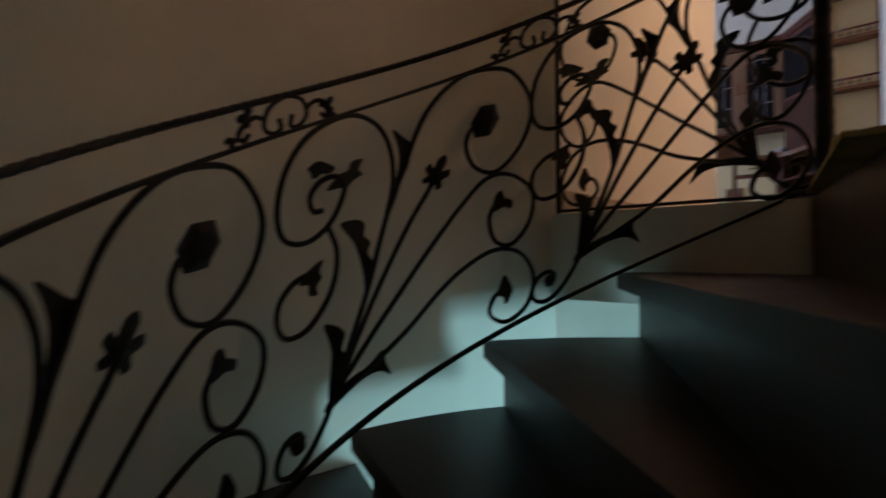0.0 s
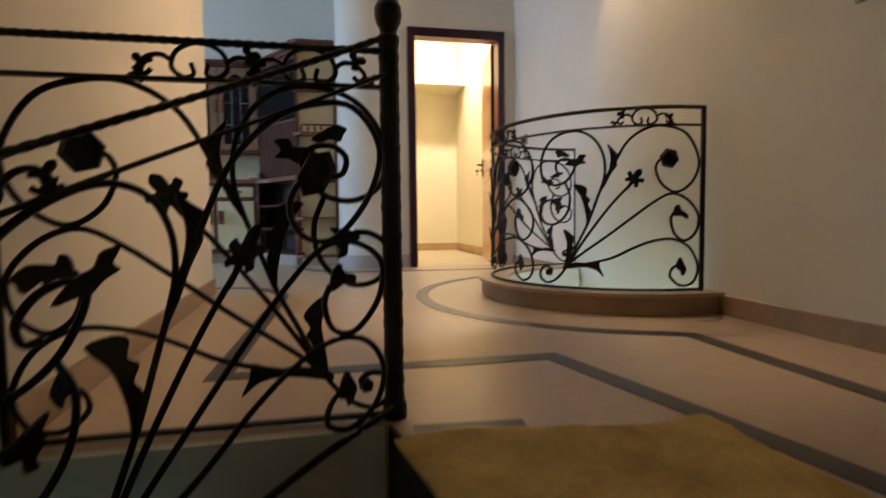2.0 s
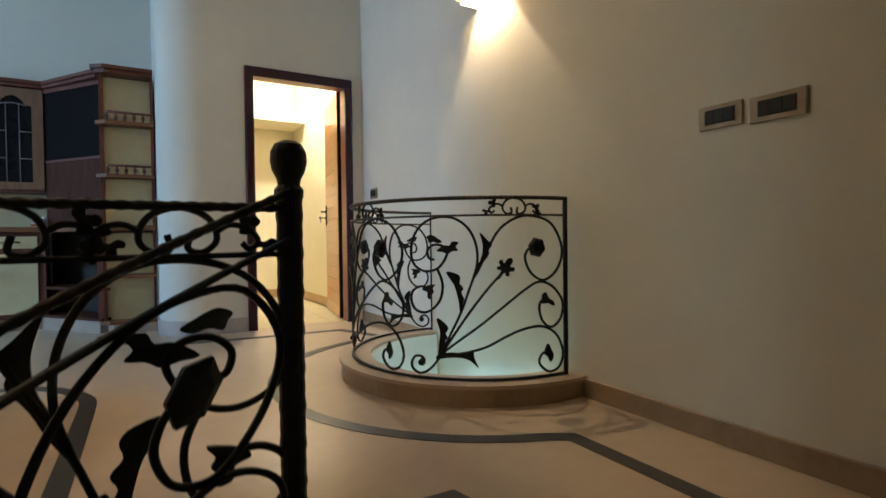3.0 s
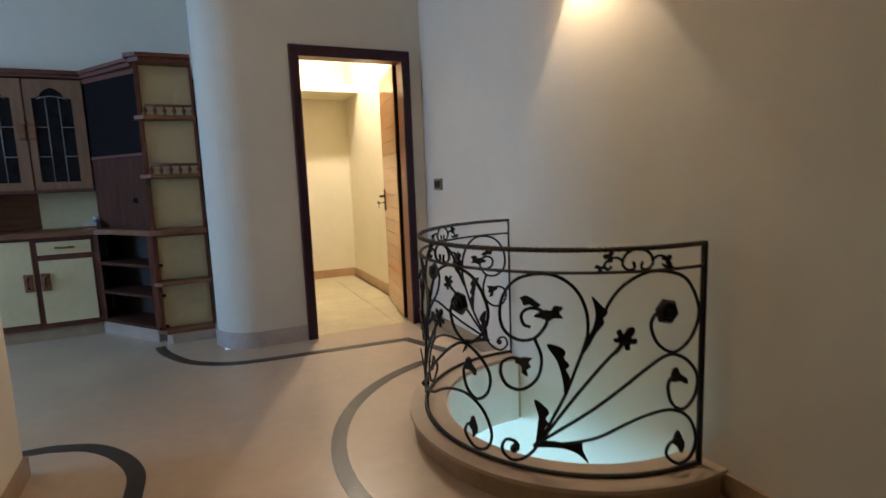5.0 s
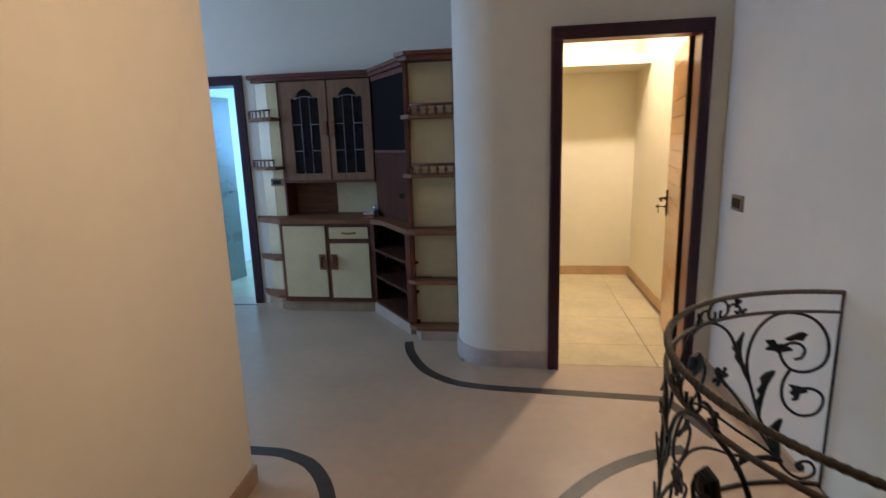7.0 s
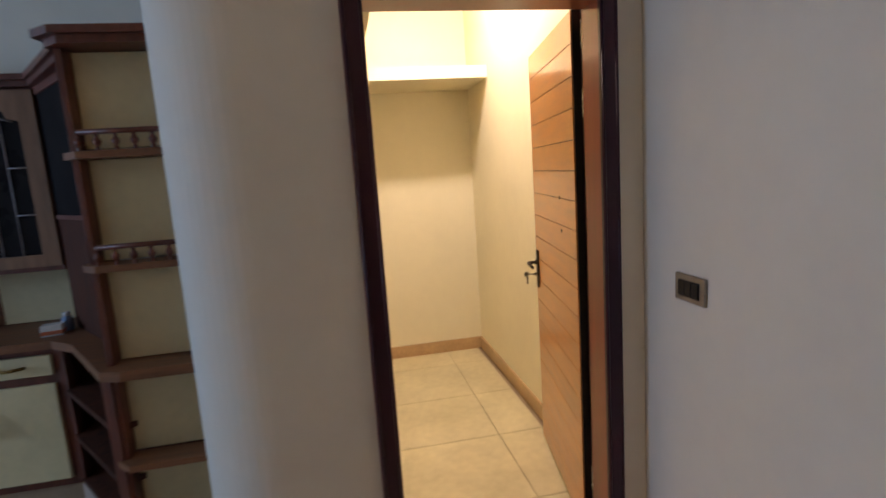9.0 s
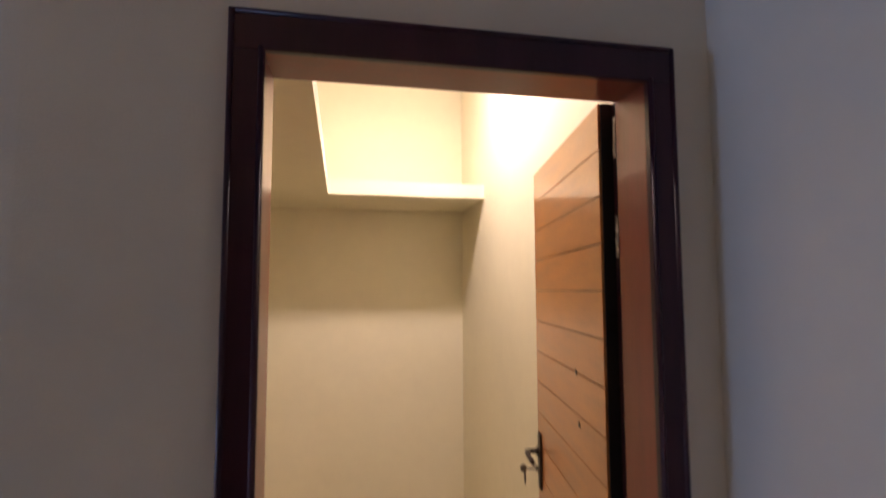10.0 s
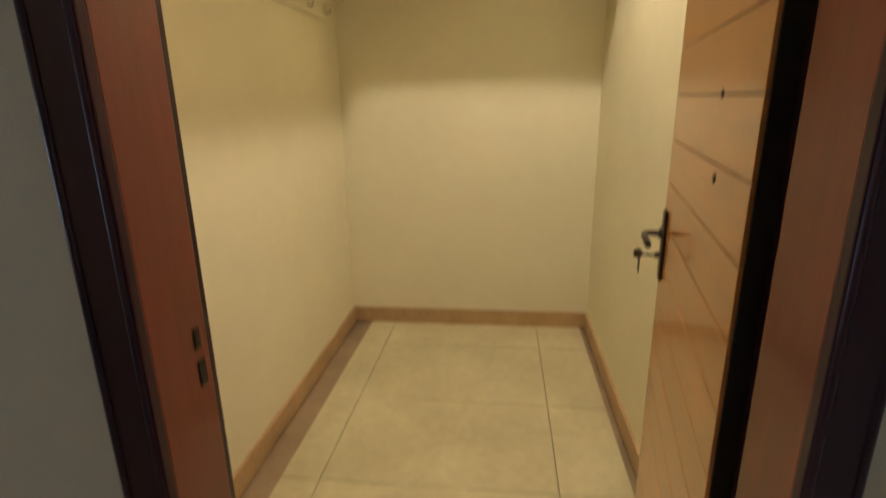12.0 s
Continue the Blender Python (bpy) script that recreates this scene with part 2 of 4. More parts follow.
W = 0.068
door_line = [(q.x, q.y) for q in smooth([(-0.685, 5.20), (-0.66, 5.08), (-0.60, 4.92), (-0.47, 4.70), (-0.27, 4.545), (-0.05, 4.49), (0.2, 4.47)], 5)] + [(0.97, 4.42), (1.12, 4.03)]
left_line = [(-1.40, 3.72), (-1.05, 3.71)] + [(q.x, q.y) for q in smooth([(-1.0, 3.70), (-0.85, 3.63), (-0.72, 3.48), (-0.635, 3.28), (-0.625, 3.05)], 6)] + [(-0.64, 1.65), (0.33, 1.635), (0.50, 0.90), (0.62, 0.30)]
ring_line = [(0.93, 0.3), (0.93, 1.78)] + arc(*VC, 1.10, 250, 106, 30)
for pts in (door_line, left_line, ring_line):
    solid("floor_inlay", ribbon(pts, W, -0.002, 0.002), INLAY, "dark marble inlay strip set in the floor", "inlay", "structure")
solid("floor_inlay", ribbon([(-5.79, 6.05), (-2.36, 6.05)], 0.03, -0.002, 0.002), INLAY, "thin dark marble strip along the hall wall", "inlay", "structure")
solid("floor_inlay", ribbon([(-0.17, 1.15), (0.06, 1.13)], 0.09, -0.002, 0.002), INLAY, "dark marble threshold strip at the stair head", "inlay", "structure")

# ---- setting: walls ----
TOP = 3.10
bm = box(1.327, 1.50, -0.9, 4.80, -0.45, TOP)
box(1.327, 1.50, -0.9, 0.40, -3.1, -0.45, bm=bm)
box(1.327, 1.50, 1.30, 4.80, -3.1, -0.45, bm=bm)
box(1.327, 1.50, 0.40, 1.30, -3.1, -1.70, bm=bm)
solid("wall_east", bm, PAINT, "plain cream painted wall beside the round opening", "wall", "structure")
bm = prism([(0.33, 4.80), (0.0, 4.80)] + arc(0.0, 5.085, 0.285, 270, 180, 14)[1:] + [(-0.285, 6.30), (-0.12, 6.30), (-0.12, 4.96), (0.33, 4.96)], 0, TOP)
box(0.33, 1.23, 4.80, 4.96, 2.13, TOP, bm=bm)
box(1.23, 1.50, 4.80, 4.96, 0, TOP, bm=bm)
wall_d = solid("wall_closet_front", bm, PAINT, "cream wall with a rounded corner beside the closet door", "wall", "structure")
solid("wall_closet_corner", box(-0.285, -0.12, 6.30, 7.50, 0, TOP), PAINT, "cream closet side wall", "wall", "structure")
solid("wall_closet_back", box(-0.12, 1.36, 7.32, 7.50, 0, TOP), CLOSET, "warm cream closet back wall", "wall", "structure")
solid("wall_closet_right", box(1.36, 1.54, 4.96, 7.50, 0, TOP), CLOSET, "warm cream closet side wall", "wall", "structure")
solid("wall_closet_left", box(-0.12, -0.117, 4.962, 7.318, 0, 3.02), CLOSET, "warm cream closet side wall", "wall", "structure")
solid("floor_closet_bed", box(-0.20, 1.45, 4.86, 7.45, -0.2, -0.012), SKIRT, "dark joint bed under the closet slabs", "floor", "structure")
solid("ceiling_closet", box(-0.12, 1.36, 4.96, 7.32, 3.02, 3.14), CEIL, "white closet ceiling", "ceiling", "structure")
solid("closet_loft", prism([(-0.117, 4.962), (0.46, 4.962), (0.46, 6.75), (1.36, 6.75), (1.36, 7.32), (-0.117, 7.32)], 2.15, 2.232), CLOSET, "cream concrete loft shelf round the closet walls", "loft shelf", "structure")
bm = box(-2.10, -0.285, 6.30, 6.45, 0, 2.113)
box(-2.10, -0.285, 6.12, 6.45, 2.113, TOP, bm=bm)
solid("wall_cabinet_back", bm, PAINT, "cream wall behind the cabinets", "wall", "structure")
bm = box(-2.33, -2.10, 6.12, 6.45, 0, TOP)
box(-3.355, -2.33, 6.12, 6.30, 2.12, TOP, bm=bm)
box(-3.66, -3.355, 6.12, 6.30, 0, TOP, bm=bm)
box(-4.75, -3.66, 6.12, 6.30, 2.12, TOP, bm=bm)
box(-8.2, -4.75, 6.12, 6.30, 0, TOP, bm=bm)
solid("wall_north", bm, PAINT, "cream hall wall with two doorways", "wall", "structure")
solid("wall_stairside", prism([(-0.932, 1.215), (-1.05, 3.47), (-1.30, 3.47), (-1.30, 1.215)], -0.28, TOP), PAINT, "cream wall end at the stair head", "wall", "structure")
bm = prism(arc(*RC, 1.265, 135.6, 302, 40) + arc(*RC, 1.44, 302, 135.6, 40), -3.1, TOP)
solid("wall_stairwell", bm, PAINT, "curved cream stairwell wall", "wall", "structure")
solid("beam_stairhead", box(-0.93, 1.327, 1.08, 1.24, 2.25, TOP), PAINT, "cream beam over the stair head", "beam", "structure")
solid("wall_south", box(0.55, 1.50, -1.05, -0.80, -3.1, TOP), PAINT, "plain wall closing the stairwell", "wall", "structure")
bm = box(-6.0, -5.8, 1.0, 3.6, 0, TOP)
box(-6.0, -5.8, 5.2, 6.12, 0, TOP, bm=bm)
box(-6.0, -5.8, 3.6, 5.2, 0, 0.9, bm=bm)
box(-6.0, -5.8, 3.6, 5.2, 2.5, TOP, bm=bm)
solid("wall_west", bm, PAINT, "cream hall end wall with a window opening", "wall", "structure")
solid("wall_hall_south", box(-5.8, -1.30, 1.0, 1.215, 0, TOP), PAINT, "plain wall closing the hall", "wall", "structure")
bm = box(-8.2, -1.4, 10.9, 11.1, 0, TOP)
box(-8.2, -8.1, 6.30, 9.35, 0, TOP, bm=bm)
box(-8.2, -8.1, 10.65, 10.9, 0, TOP, bm=bm)
box(-8.2, -8.1, 9.35, 10.65, 0, 0.38, bm=bm)
box(-8.2, -8.1, 9.35, 10.65, 2.2, TOP, bm=bm)
box(-1.6, -1.4, 6.45, 10.9, 0, TOP, bm=bm)
box(-3.60, -3.48, 6.30, 10.9, 0, TOP, bm=bm)
solid("wall_rooms", bm, PAINT, "cream walls of the rooms beyond the doorways", "wall", "structure")
solid("ceiling", box(-8.3, 1.6, -1.1, 11.2, 3.14, 3.3), CEIL, "white plaster ceiling", "ceiling", "structure")
bm = box(-3.3, -3.1, -1.2, 6.6, -3.1, -0.28)
box(-3.1, 1.327, 6.4, 6.6, -3.1, -0.28, bm=bm)
box(-3.3, -0.85, -1.3, -1.05, -3.1, -0.28, bm=bm)
box(-0.85, 1.5, -1.3, -1.05, -3.1, -0.28, bm=bm)
solid("wall_lower", bm, CEIL, "white walls of the daylit lower storey", "wall", "structure")

# skirtings
bm = box(1.309, 1.327, -0.8, 2.11, 0, 0.085, 0.004)
solid("baseboard", bm, SKIRT, "brown marble skirting along the plain wall", "skirting", "structure")
solid("baseboard", box(1.309, 1.327, 3.61, 4.80, 0, 0.085, 0.004), SKIRT, "brown marble skirting along the plain wall", "skirting", "structure")
solid("baseboard", prism([(0.328, 4.785), (0.0, 4.785)] + arc(0.0, 5.085, 0.30, 270, 180, 14)[1:] + [(-0.30, 5.26), (-0.286, 5.26)] + arc(0.0, 5.085, 0.286, 180, 270, 14) + [(0.328, 4.799)], 0, 0.115), SKIRTP, "grey marble skirting round the curved corner", "skirting", "structure")
solid("baseboard", box(-0.117, 1.36, 7.306, 7.32, 0, 0.098), CSKIRT, "tan closet skirting", "skirting", "structure")
solid("baseboard", box(-0.117, -0.103, 4.97, 7.305, 0, 0.098), CSKIRT, "tan closet skirting", "skirting", "structure")
solid("baseboard", box(1.346, 1.36, 4.97, 7.305, 0, 0.098), CSKIRT, "tan closet skirting", "skirting", "structure")
solid("baseboard", prism([(-0.932, 1.26), (-0.918, 1.26), (-1.036, 3.484), (-1.30, 3.484), (-1.30, 3.47), (-1.05, 3.47)], 0, 0.085), SKIRT, "brown marble skirting of the stairside wall", "skirting", "structure")
for x0, x1 in ((-2.35, -2.31), (-3.66, -3.355), (-5.8, -4.75)):
    solid("baseboard", box(x0 + 0.003, x1 - 0.003, 6.106, 6.12, 0, 0.085), SKIRT, "brown marble skirting between the doorways", "skirting", "structure")

# kerb round the opening
kerb = thing("kerb", (VC[0], VC[1], 0), "low brown marble kerb round the opening in the floor", "kerb", kind="structure")


def local(bm, ob):
    bmesh.ops.transform(bm, matrix=ob.matrix_world.inverted(), verts=bm.verts)
    return bm


part("kerb_side", local(prism(arc(*VC, 0.755, 277, 83, 44) + arc(*VC, 0.615, 83, 277, 44), 0.0, 0.080), kerb), SKIRT, kerb)
part("kerb_top", local(prism(arc(*VC, 0.770, 276.7, 83.3, 44) + arc(*VC, 0.60, 83.3, 276.7, 44), 0.080, 0.097), kerb), MARBLE, kerb, "polished beige kerb top")

solid("well_lining", prism(arc(*VC, 0.599, 277, 83, 44) + arc(*VC, 0.588, 83, 277, 44), -0.285, 0.078), CEIL, "white painted edge of the floor round the opening", "slab edge", "structure")
# Widened beyond the visible white panel to block lower-storey light from the stairwell.
solid("wall_lower_stair", box(-3.1, 1.327, 1.40, 1.55, -3.1, -0.281), CEIL, "white wall below the landing edge", "wall", "structure")
solid("slab_fascia", box(-0.93, -0.225, 1.2, 1.2145, -0.28, -0.002), PAINT, "cream painted edge of the landing slab", "slab edge", "structure")

# ---- curved stair ----
stair = thing("staircase", (RC[0], RC[1], -1.6), "dark brown granite winding staircase up to the landing", "staircase", kind="structure")
angles = [101.5, 127.5, 149.5, 171, 193, 215, 237, 259, 281, 303]


def rim(a, r=1.02):
    return (RC[0] + r * math.cos(radians(a)), RC[1] + r * math.sin(radians(a)))


def hub(a, r=0.07):
    return (FC[0] + r * math.cos(radians(a)), FC[1] + r * math.sin(radians(a)))


for k in range(1, 10):
    a0, a1 = angles[k - 1], angles[k]
    z = -0.185 * k
    reach = 1.02 if k < 4 else 1.262
    rimline = [rim(a0 - 5 + (a1 - a0 + 5) * i / 8, reach) for i in range(9)]
    over = rim(a1 + 1.8, reach)
    part("tread", local(prism([hub(a0 - 25)] + rimline + [over, hub(a1 + 4)], z - 0.045, z), stair), STEP, stair)
for k in range(0, 9):
    a = angles[k]
    z = -0.185 * k
    p, q = Vector(rim(a - 2.2, 1.018)), Vector(hub(a - 4))
    if k == 0:
        p = Vector((-0.205, 1.213))
    nrm = Vector((q.y - p.y, p.x - q.x)).normalized() * 0.011
    part("riser", local(prism([tuple(p - nrm), tuple(q - nrm), tuple(q + nrm), tuple(p + nrm)], z - 0.186, z - (0.046 if k else 0.001)), stair), STEP, stair)

# ---- wrought-iron railings ----
# One ornament panel, 0.74 m wide: u along the rail, z above the lower rail, in centimetres.
S1 = [(59.2, 10.4), (54.5, 20.2), (49.6, 30.5), (44.3, 45), (39.3, 55), (32.9, 66.4), (24.4, 72), (16.2, 72.4), (7.3, 68.7), (1.6, 58), (4.2, 48.8), (11.7, 43.6), (18.2, 46.9), (21.1, 53.2), (20.1, 57.1), (17.6, 58.4)]
S2 = [(58.1, 11.6), (50.7, 17.3), (41.2, 24.3), (31.7, 31.8), (21.9, 39.2), (14.4, 42.9), (7.2, 40.4), (1.6, 33.5), (2.5, 26), (7.7, 22), (12.6, 24.9), (14.4, 31.2), (13.1, 34.5)]
S3 = [(56, 11), (50.7, 11.3), (39.3, 14.3), (29.7, 19.1), (21.6, 22), (12.8, 22.6), (5.2, 18.3), (1.4, 10), (3.6, 3.4), (9.4, 1.7), (14.3, 5.7), (13.5, 9.6), (10.2, 11.3)]
STEM = [(58.5, 11.5), (48.7, 26.2), (39.3, 38.8), (32.6, 46.3)]
BIRD = [(44.3, 45.1), (42.5, 52.1), (43, 60), (46.3, 67.2), (52.5, 71.8), (59.7, 72.4), (66.7, 70), (71.5, 64.4), (73.2, 57.1), (71.5, 51.1), (66.1, 48.2), (60.4, 49.4), (56.8, 53.6), (55.9, 57.1), (58.2, 59.7), (62.2, 60), (64.9, 57.6), (64.2, 54.2), (61.7, 53.4)]
LOWC = [(60.4, 49.4), (58.1, 43.2), (58.6, 37), (61.3, 32.5), (66, 29.6), (71, 30.6), (73.3, 34.6), (72.7, 38.7), (69.6, 41), (66.2, 41.3)]
BOT = [(59.2, 10.4), (61.7, 6.7), (65.3, 3.2), (69.4, 1.7), (72.8, 3.5), (73.4, 6.4), (71.6, 9.2), (68.6, 9.4), (67, 7.7), (68.7, 6.2)]
# pointed acanthus leaves, hollow on one side and lobed on the other
LEAVES = [
    [(45, 43.4), (43.5, 48.9), (41, 53.7), (40.1, 58), (40.4, 61.4), (41.4, 65.4), (38.2, 62), (36.2, 59.7), (37.6, 57.6), (37.4, 55.6), (39.9, 52), (42.1, 47.5)],
    [(50.2, 28.6), (50.6, 33.6), (51.6, 38.6), (52.9, 42.7), (55.9, 48), (51.8, 47.4), (49.8, 45.5), (50.3, 43), (48.6, 40.8), (49.6, 38.7), (48.4, 36.1), (49.1, 33.2), (48.8, 31)],
    [(60.2, 10.2), (59.6, 16.8), (59.1, 21.2), (60.4, 27.2), (57.6, 25.8), (55.4, 23), (56.7, 20.3), (55.9, 18.7), (57.1, 16.4), (57, 13.4)],
    [(61.2, 8.6), (60, 11), (53.6, 12), (49.2, 11.6), (44.8, 13), (44.2, 9.9), (42.4, 5.6), (45.9, 8.6), (50.3, 9.8), (55.6, 9.5)],
]
SPRIGS = [
    [(65.6, 64), (63.4, 65), (61.4, 64.2), (59.8, 63.2), (57.4, 61.4), (59.3, 60.5), (61.8, 61.3), (64, 60.8), (64.8, 62.6)],
    [(61.2, 57.2), (57.5, 59.9), (54.5, 60), (53.3, 62), (50, 61.5), (51.5, 59.2), (50.2, 57.3), (53.2, 56.9), (55.3, 55.7), (58, 56.5)],
    [(68, 40), (66.2, 42), (60.9, 42.9), (62.3, 40.7), (61.5, 38.7), (63.2, 37.3), (62.6, 35), (64.9, 35.9), (65.3, 38.7)],
    [(12.9, 37.3), (10.9, 38.4), (9.8, 35.7), (7, 33.5), (7.2, 31.2), (10, 32.8), (13.3, 32.8)],
    [(11.6, 12.4), (10, 15.2), (8.4, 12.3), (7.3, 8.8), (9.2, 5.6), (10.3, 8.3), (12, 9.7)],
]
CURL = [(0, 0), (1.1, 1.7), (0.8, 3.7), (2.0, 4.9), (3.2, 4.3), (2.9, 2.8), (4.4, 2.3), (4.9, 0.9), (3.7, 0.1), (2.4, 0.6), (1.8, -1.0)]
CLOVER = [(0.6, -3), (0.9, 0.8), (2.6, 0.2), (3.6, 1.2), (2.6, 2.4), (4.3, 3.6), (3.6, 5.2), (1.8, 4.4), (1.7, 7.0), (0.2, 8.4), (-1.3, 7.0), (-1.4, 4.6), (-3.3, 5.6), (-4.2, 4.0), (-2.6, 2.6), (-3.6, 1.0), (-2.4, 0.0), (-0.9, 0.9), (-0.6, -3)]


def flat_leaf(outline, at, turn, size, put, thick=0.5):
    """A forged leaf: an outline with a raised middle, laid on the panel."""
    c, s = math.cos(radians(turn)), math.sin(radians(turn))
    n0 = len(outline)
    ring = smooth([outline[k % n0] for k in range(-1, n0 + 2)], 3)[3:-3]
    pts = [(at[0] + (q.x * c - q.y * s) * size, at[1] + (q.x * s + q.y * c) * size) for q in ring[:-1]]
    mx, mz = sum(p[0] for p in pts) / len(pts), sum(p[1] for p in pts) / len(pts)
    bm = bmesh.new()
    front = [bm.verts.new(put(u, z, thick * 0.4)) for u, z in pts]
    back = [bm.verts.new(put(u, z, -thick * 0.4)) for u, z in pts]
    f0, b0 = bm.verts.new(put(mx, mz, thick * 1.6)), bm.verts.new(put(mx, mz, -thick * 1.6))
    n = len(pts)
    for i in range(n):
        j = (i + 1) % n
        bm.faces.new((front[i], front[j], f0))
        bm.faces.new((back[j], back[i], b0))
        bm.faces.new((front[j], front[i], back[i], back[j]))
    return bm


def forged_leaf(outline, put, thick=0.32, curl=1.6):
    """A thin forged leaf that curls out of the panel towards its tip."""
    n0 = len(outline)
    ring = smooth([outline[k % n0] for k in range(-1, n0 + 2)], 3)[3:-3][:-1]
    base, reach = ring[0], max((q - ring[0]).length for q in ring)
    tris = tessellate_polygon([[q.to_3d() for q in ring]])
    bm = bmesh.new()
    sides = []
    for d in (thick, -thick):
        sides.append([bm.verts.new(put(q.x, q.y, d + curl * ((q - base).length / reach) ** 2)) for q in ring])
    for t in tris:
        bm.faces.new([sides[0][k] for k in t])
        bm.faces.new([sides[1][k] for k in reversed(t)])
    n = len(ring)
    for k in range(n):
        j = (k + 1) % n
        bm.faces.new((sides[0][j], sides[0][k], sides[1][k], sides[1][j]))
    return bm


def rosette(at, put, r=4.6):
    """A six-sided forged flower with a domed heart."""
    bm = bmesh.new()
    rings = []
    for rr, d in ((0.0, 2.6), (0.42, 2.2), (0.55, 1.2), (0.8, 1.7), (1.0, 0.5), (1.0, -0.5), (0.6, -1.4), (0.0, -1.6)):
        rings.append([bm.verts.new(put(at[0] + r * rr * math.cos(radians(60 * k + 12)) * 0.92 + 0.001 * k, at[1] + r * rr * math.sin(radians(60 * k + 12)), d)) for k in range(6)])
    for a, b in zip(rings, rings[1:]):
        for k in range(6):
            j = (k + 1) % 6
            bm.faces.new((a[k], a[j], b[j], b[k]))
    return bm


def bar(path, put, parent, r=0.0062, name="scroll", taper=None):
    part(name, tube([put(q.x, q.y, 0) for q in smooth(path, 5)], r, taper=taper), IRON, parent)


def panel(put, parent, crests):
    for path in (S1, S2, S3, BIRD, LOWC, BOT):
        bar(path, put, parent)
    bar(STEM, put, parent, name="stem")
    part("flower", rosette((15.4, 58.4), put), IRON, parent)
    part("clover", flat_leaf(CLOVER, (31.8, 47.2), 36, 0.95, put), IRON, parent)
    for outline in LEAVES:
        part("leaf", forged_leaf(outline, put), IRON, parent)
    for outline in SPRIGS:
        cx, cz = sum(q[0] for q in outline) / len(outline), sum(q[1] for q in outline) / len(outline)
        part("leaf", forged_leaf([(cx + (u - cx) * 0.9, cz + (z - cz) * 0.86) for u, z in outline], put, 0.4, 1.0), IRON, parent)
    part("flower", rosette((68.2, 6.8), put, 1.8), IRON, parent)
    for c in crests:
        crest(c, put, parent)


def crest(c, put, parent):
    """The little double scroll between the two upper rails."""
    bar([(c + x, 73 + z) for x, z in ((-1.6, 3.4), (-1.2, 1.2), (-3.2, 0.6), (-5.2, 2.6), (-4.0, 6.0), (0, 7.6), (4.0, 6.0), (5.2, 2.6), (3.2, 0.6), (1.2, 1.2), (1.6, 3.4))], put, parent, 0.005)
    for s in (-1, 1):
        bar([(c + s * x, 73 + z) for x, z in ((4.9, 3.6), (7, 4.9), (9.5, 4.4), (11.2, 2.4), (10, 1.0), (8.8, 2.0))], put, parent, 0.005)
        part("leaf", flat_leaf(CURL, (c + s * 8.4, 76.6), 20 if s > 0 else 150, 0.75, put), IRON, parent)
        part("leaf", flat_leaf(CURL, (c + s * 11.0, 75.4), -70 if s > 0 else 215, 0.6, put), IRON, parent)


def sweep_rail(put, u0, u1, z, r, parent, name, n=60, metal=None):
    bm = bmesh.new()
    rings = []
    for i in range(n + 1):
        u = u0 + (u1 - u0) * i / n
        rings.append([bm.verts.new(put(u, z + dz * 100, dn * 100)) for dn, dz in ((-r, -r * 0.55), (r, -r * 0.55), (r, r * 0.3), (r * 0.6, r * 0.6), (-r * 0.6, r * 0.6), (-r, r * 0.3))])
    for a, b in zip(rings, rings[1:]):
        for k in range(6):
            j = (k + 1) % 6
            bm.faces.new((a[k], a[j], b[j], b[k]))
    bm.faces.new(rings[0])
    bm.faces.new(rings[-1])
    part(name, bm, metal or IRON, parent)


def rope_rail(put, u0, u1, z, r, parent, name):
    """A twisted bar along the top of a railing."""
    bm = bmesh.new()
    n = int((u1 - u0) / 0.35)
    rings = []
    for i in range(n + 1):
        u = u0 + (u1 - u0) * i / n
        ring = []
        for k in range(12):
            th = 2 * math.pi * k / 12
            q = r * (1.0 + 0.11 * math.cos(2 * th - u * 2.8)) * 100
            ring.append(bm.verts.new(put(u, z + q * math.sin(th) * 0.85, q * math.cos(th))))
        rings.append(ring)
    for a, b in zip(rings, rings[1:]):
        for k in range(12):
            bm.faces.new((a[k], a[(k + 1) % 12], b[(k + 1) % 12], b[k])).smooth = True
    bm.faces.new(rings[0])
    bm.faces.new(rings[-1])
    part(name, bm, BRONZE if parent.name.startswith("balcony") else IRON, parent, "twisted iron handrail")


def shifted(put, du, mirror=False, sx=1.0, sz=1.0):
    return (lambda u, z, d: put(du + (-u if mirror else u) * sx, z * sz, d))


def railing(name, at, label, put, length, panels, posts, crests=(26,)):
    ob = thing(name, at, label, "railing")
    inv = ob.matrix_world.inverted()
    lput = (lambda u, z, d: inv @ put(u, z, d))
    sweep_rail(lput, 0, length, 0.0, 0.009, ob, "bottom_rail")
    sweep_rail(lput, 0, length, 73.0, 0.008, ob, "middle_rail", metal=BRONZE if name.startswith("balcony") else IRON)
    rope_rail(lput, 0, length, 80.8, 0.0105 if name.startswith("balcony") else 0.0088, ob, "handrail")
    for u, r in posts:
        part("post", tube([lput(u, -1.5, 0), lput(u, 40, 0), lput(u, 81.5, 0)], r, sides=8), IRON, ob)
    for du, mirror, sx in panels:
        panel(shifted(lput, du, mirror, sx), ob, crests)
    return ob


def round_put(u, z, d):
    a = radians(266.5 - math.degrees(u / 100 / 0.692) + 6.0)
    r = 0.692 + d / 100
    return Vector((VC[0] + r * math.cos(a), VC[1] + r * math.sin(a), 0.105 + z / 100 * 0.985))


railing("balcony_railing", (VC[0], VC[1], 0.097), "black wrought-iron scrollwork railing on the curved kerb", round_put, 230, [(0.5, False, 1.0), (77, False, 1.0), (153.5, False, 1.0)], [(0.0, 0.011), (229.5, 0.008)])


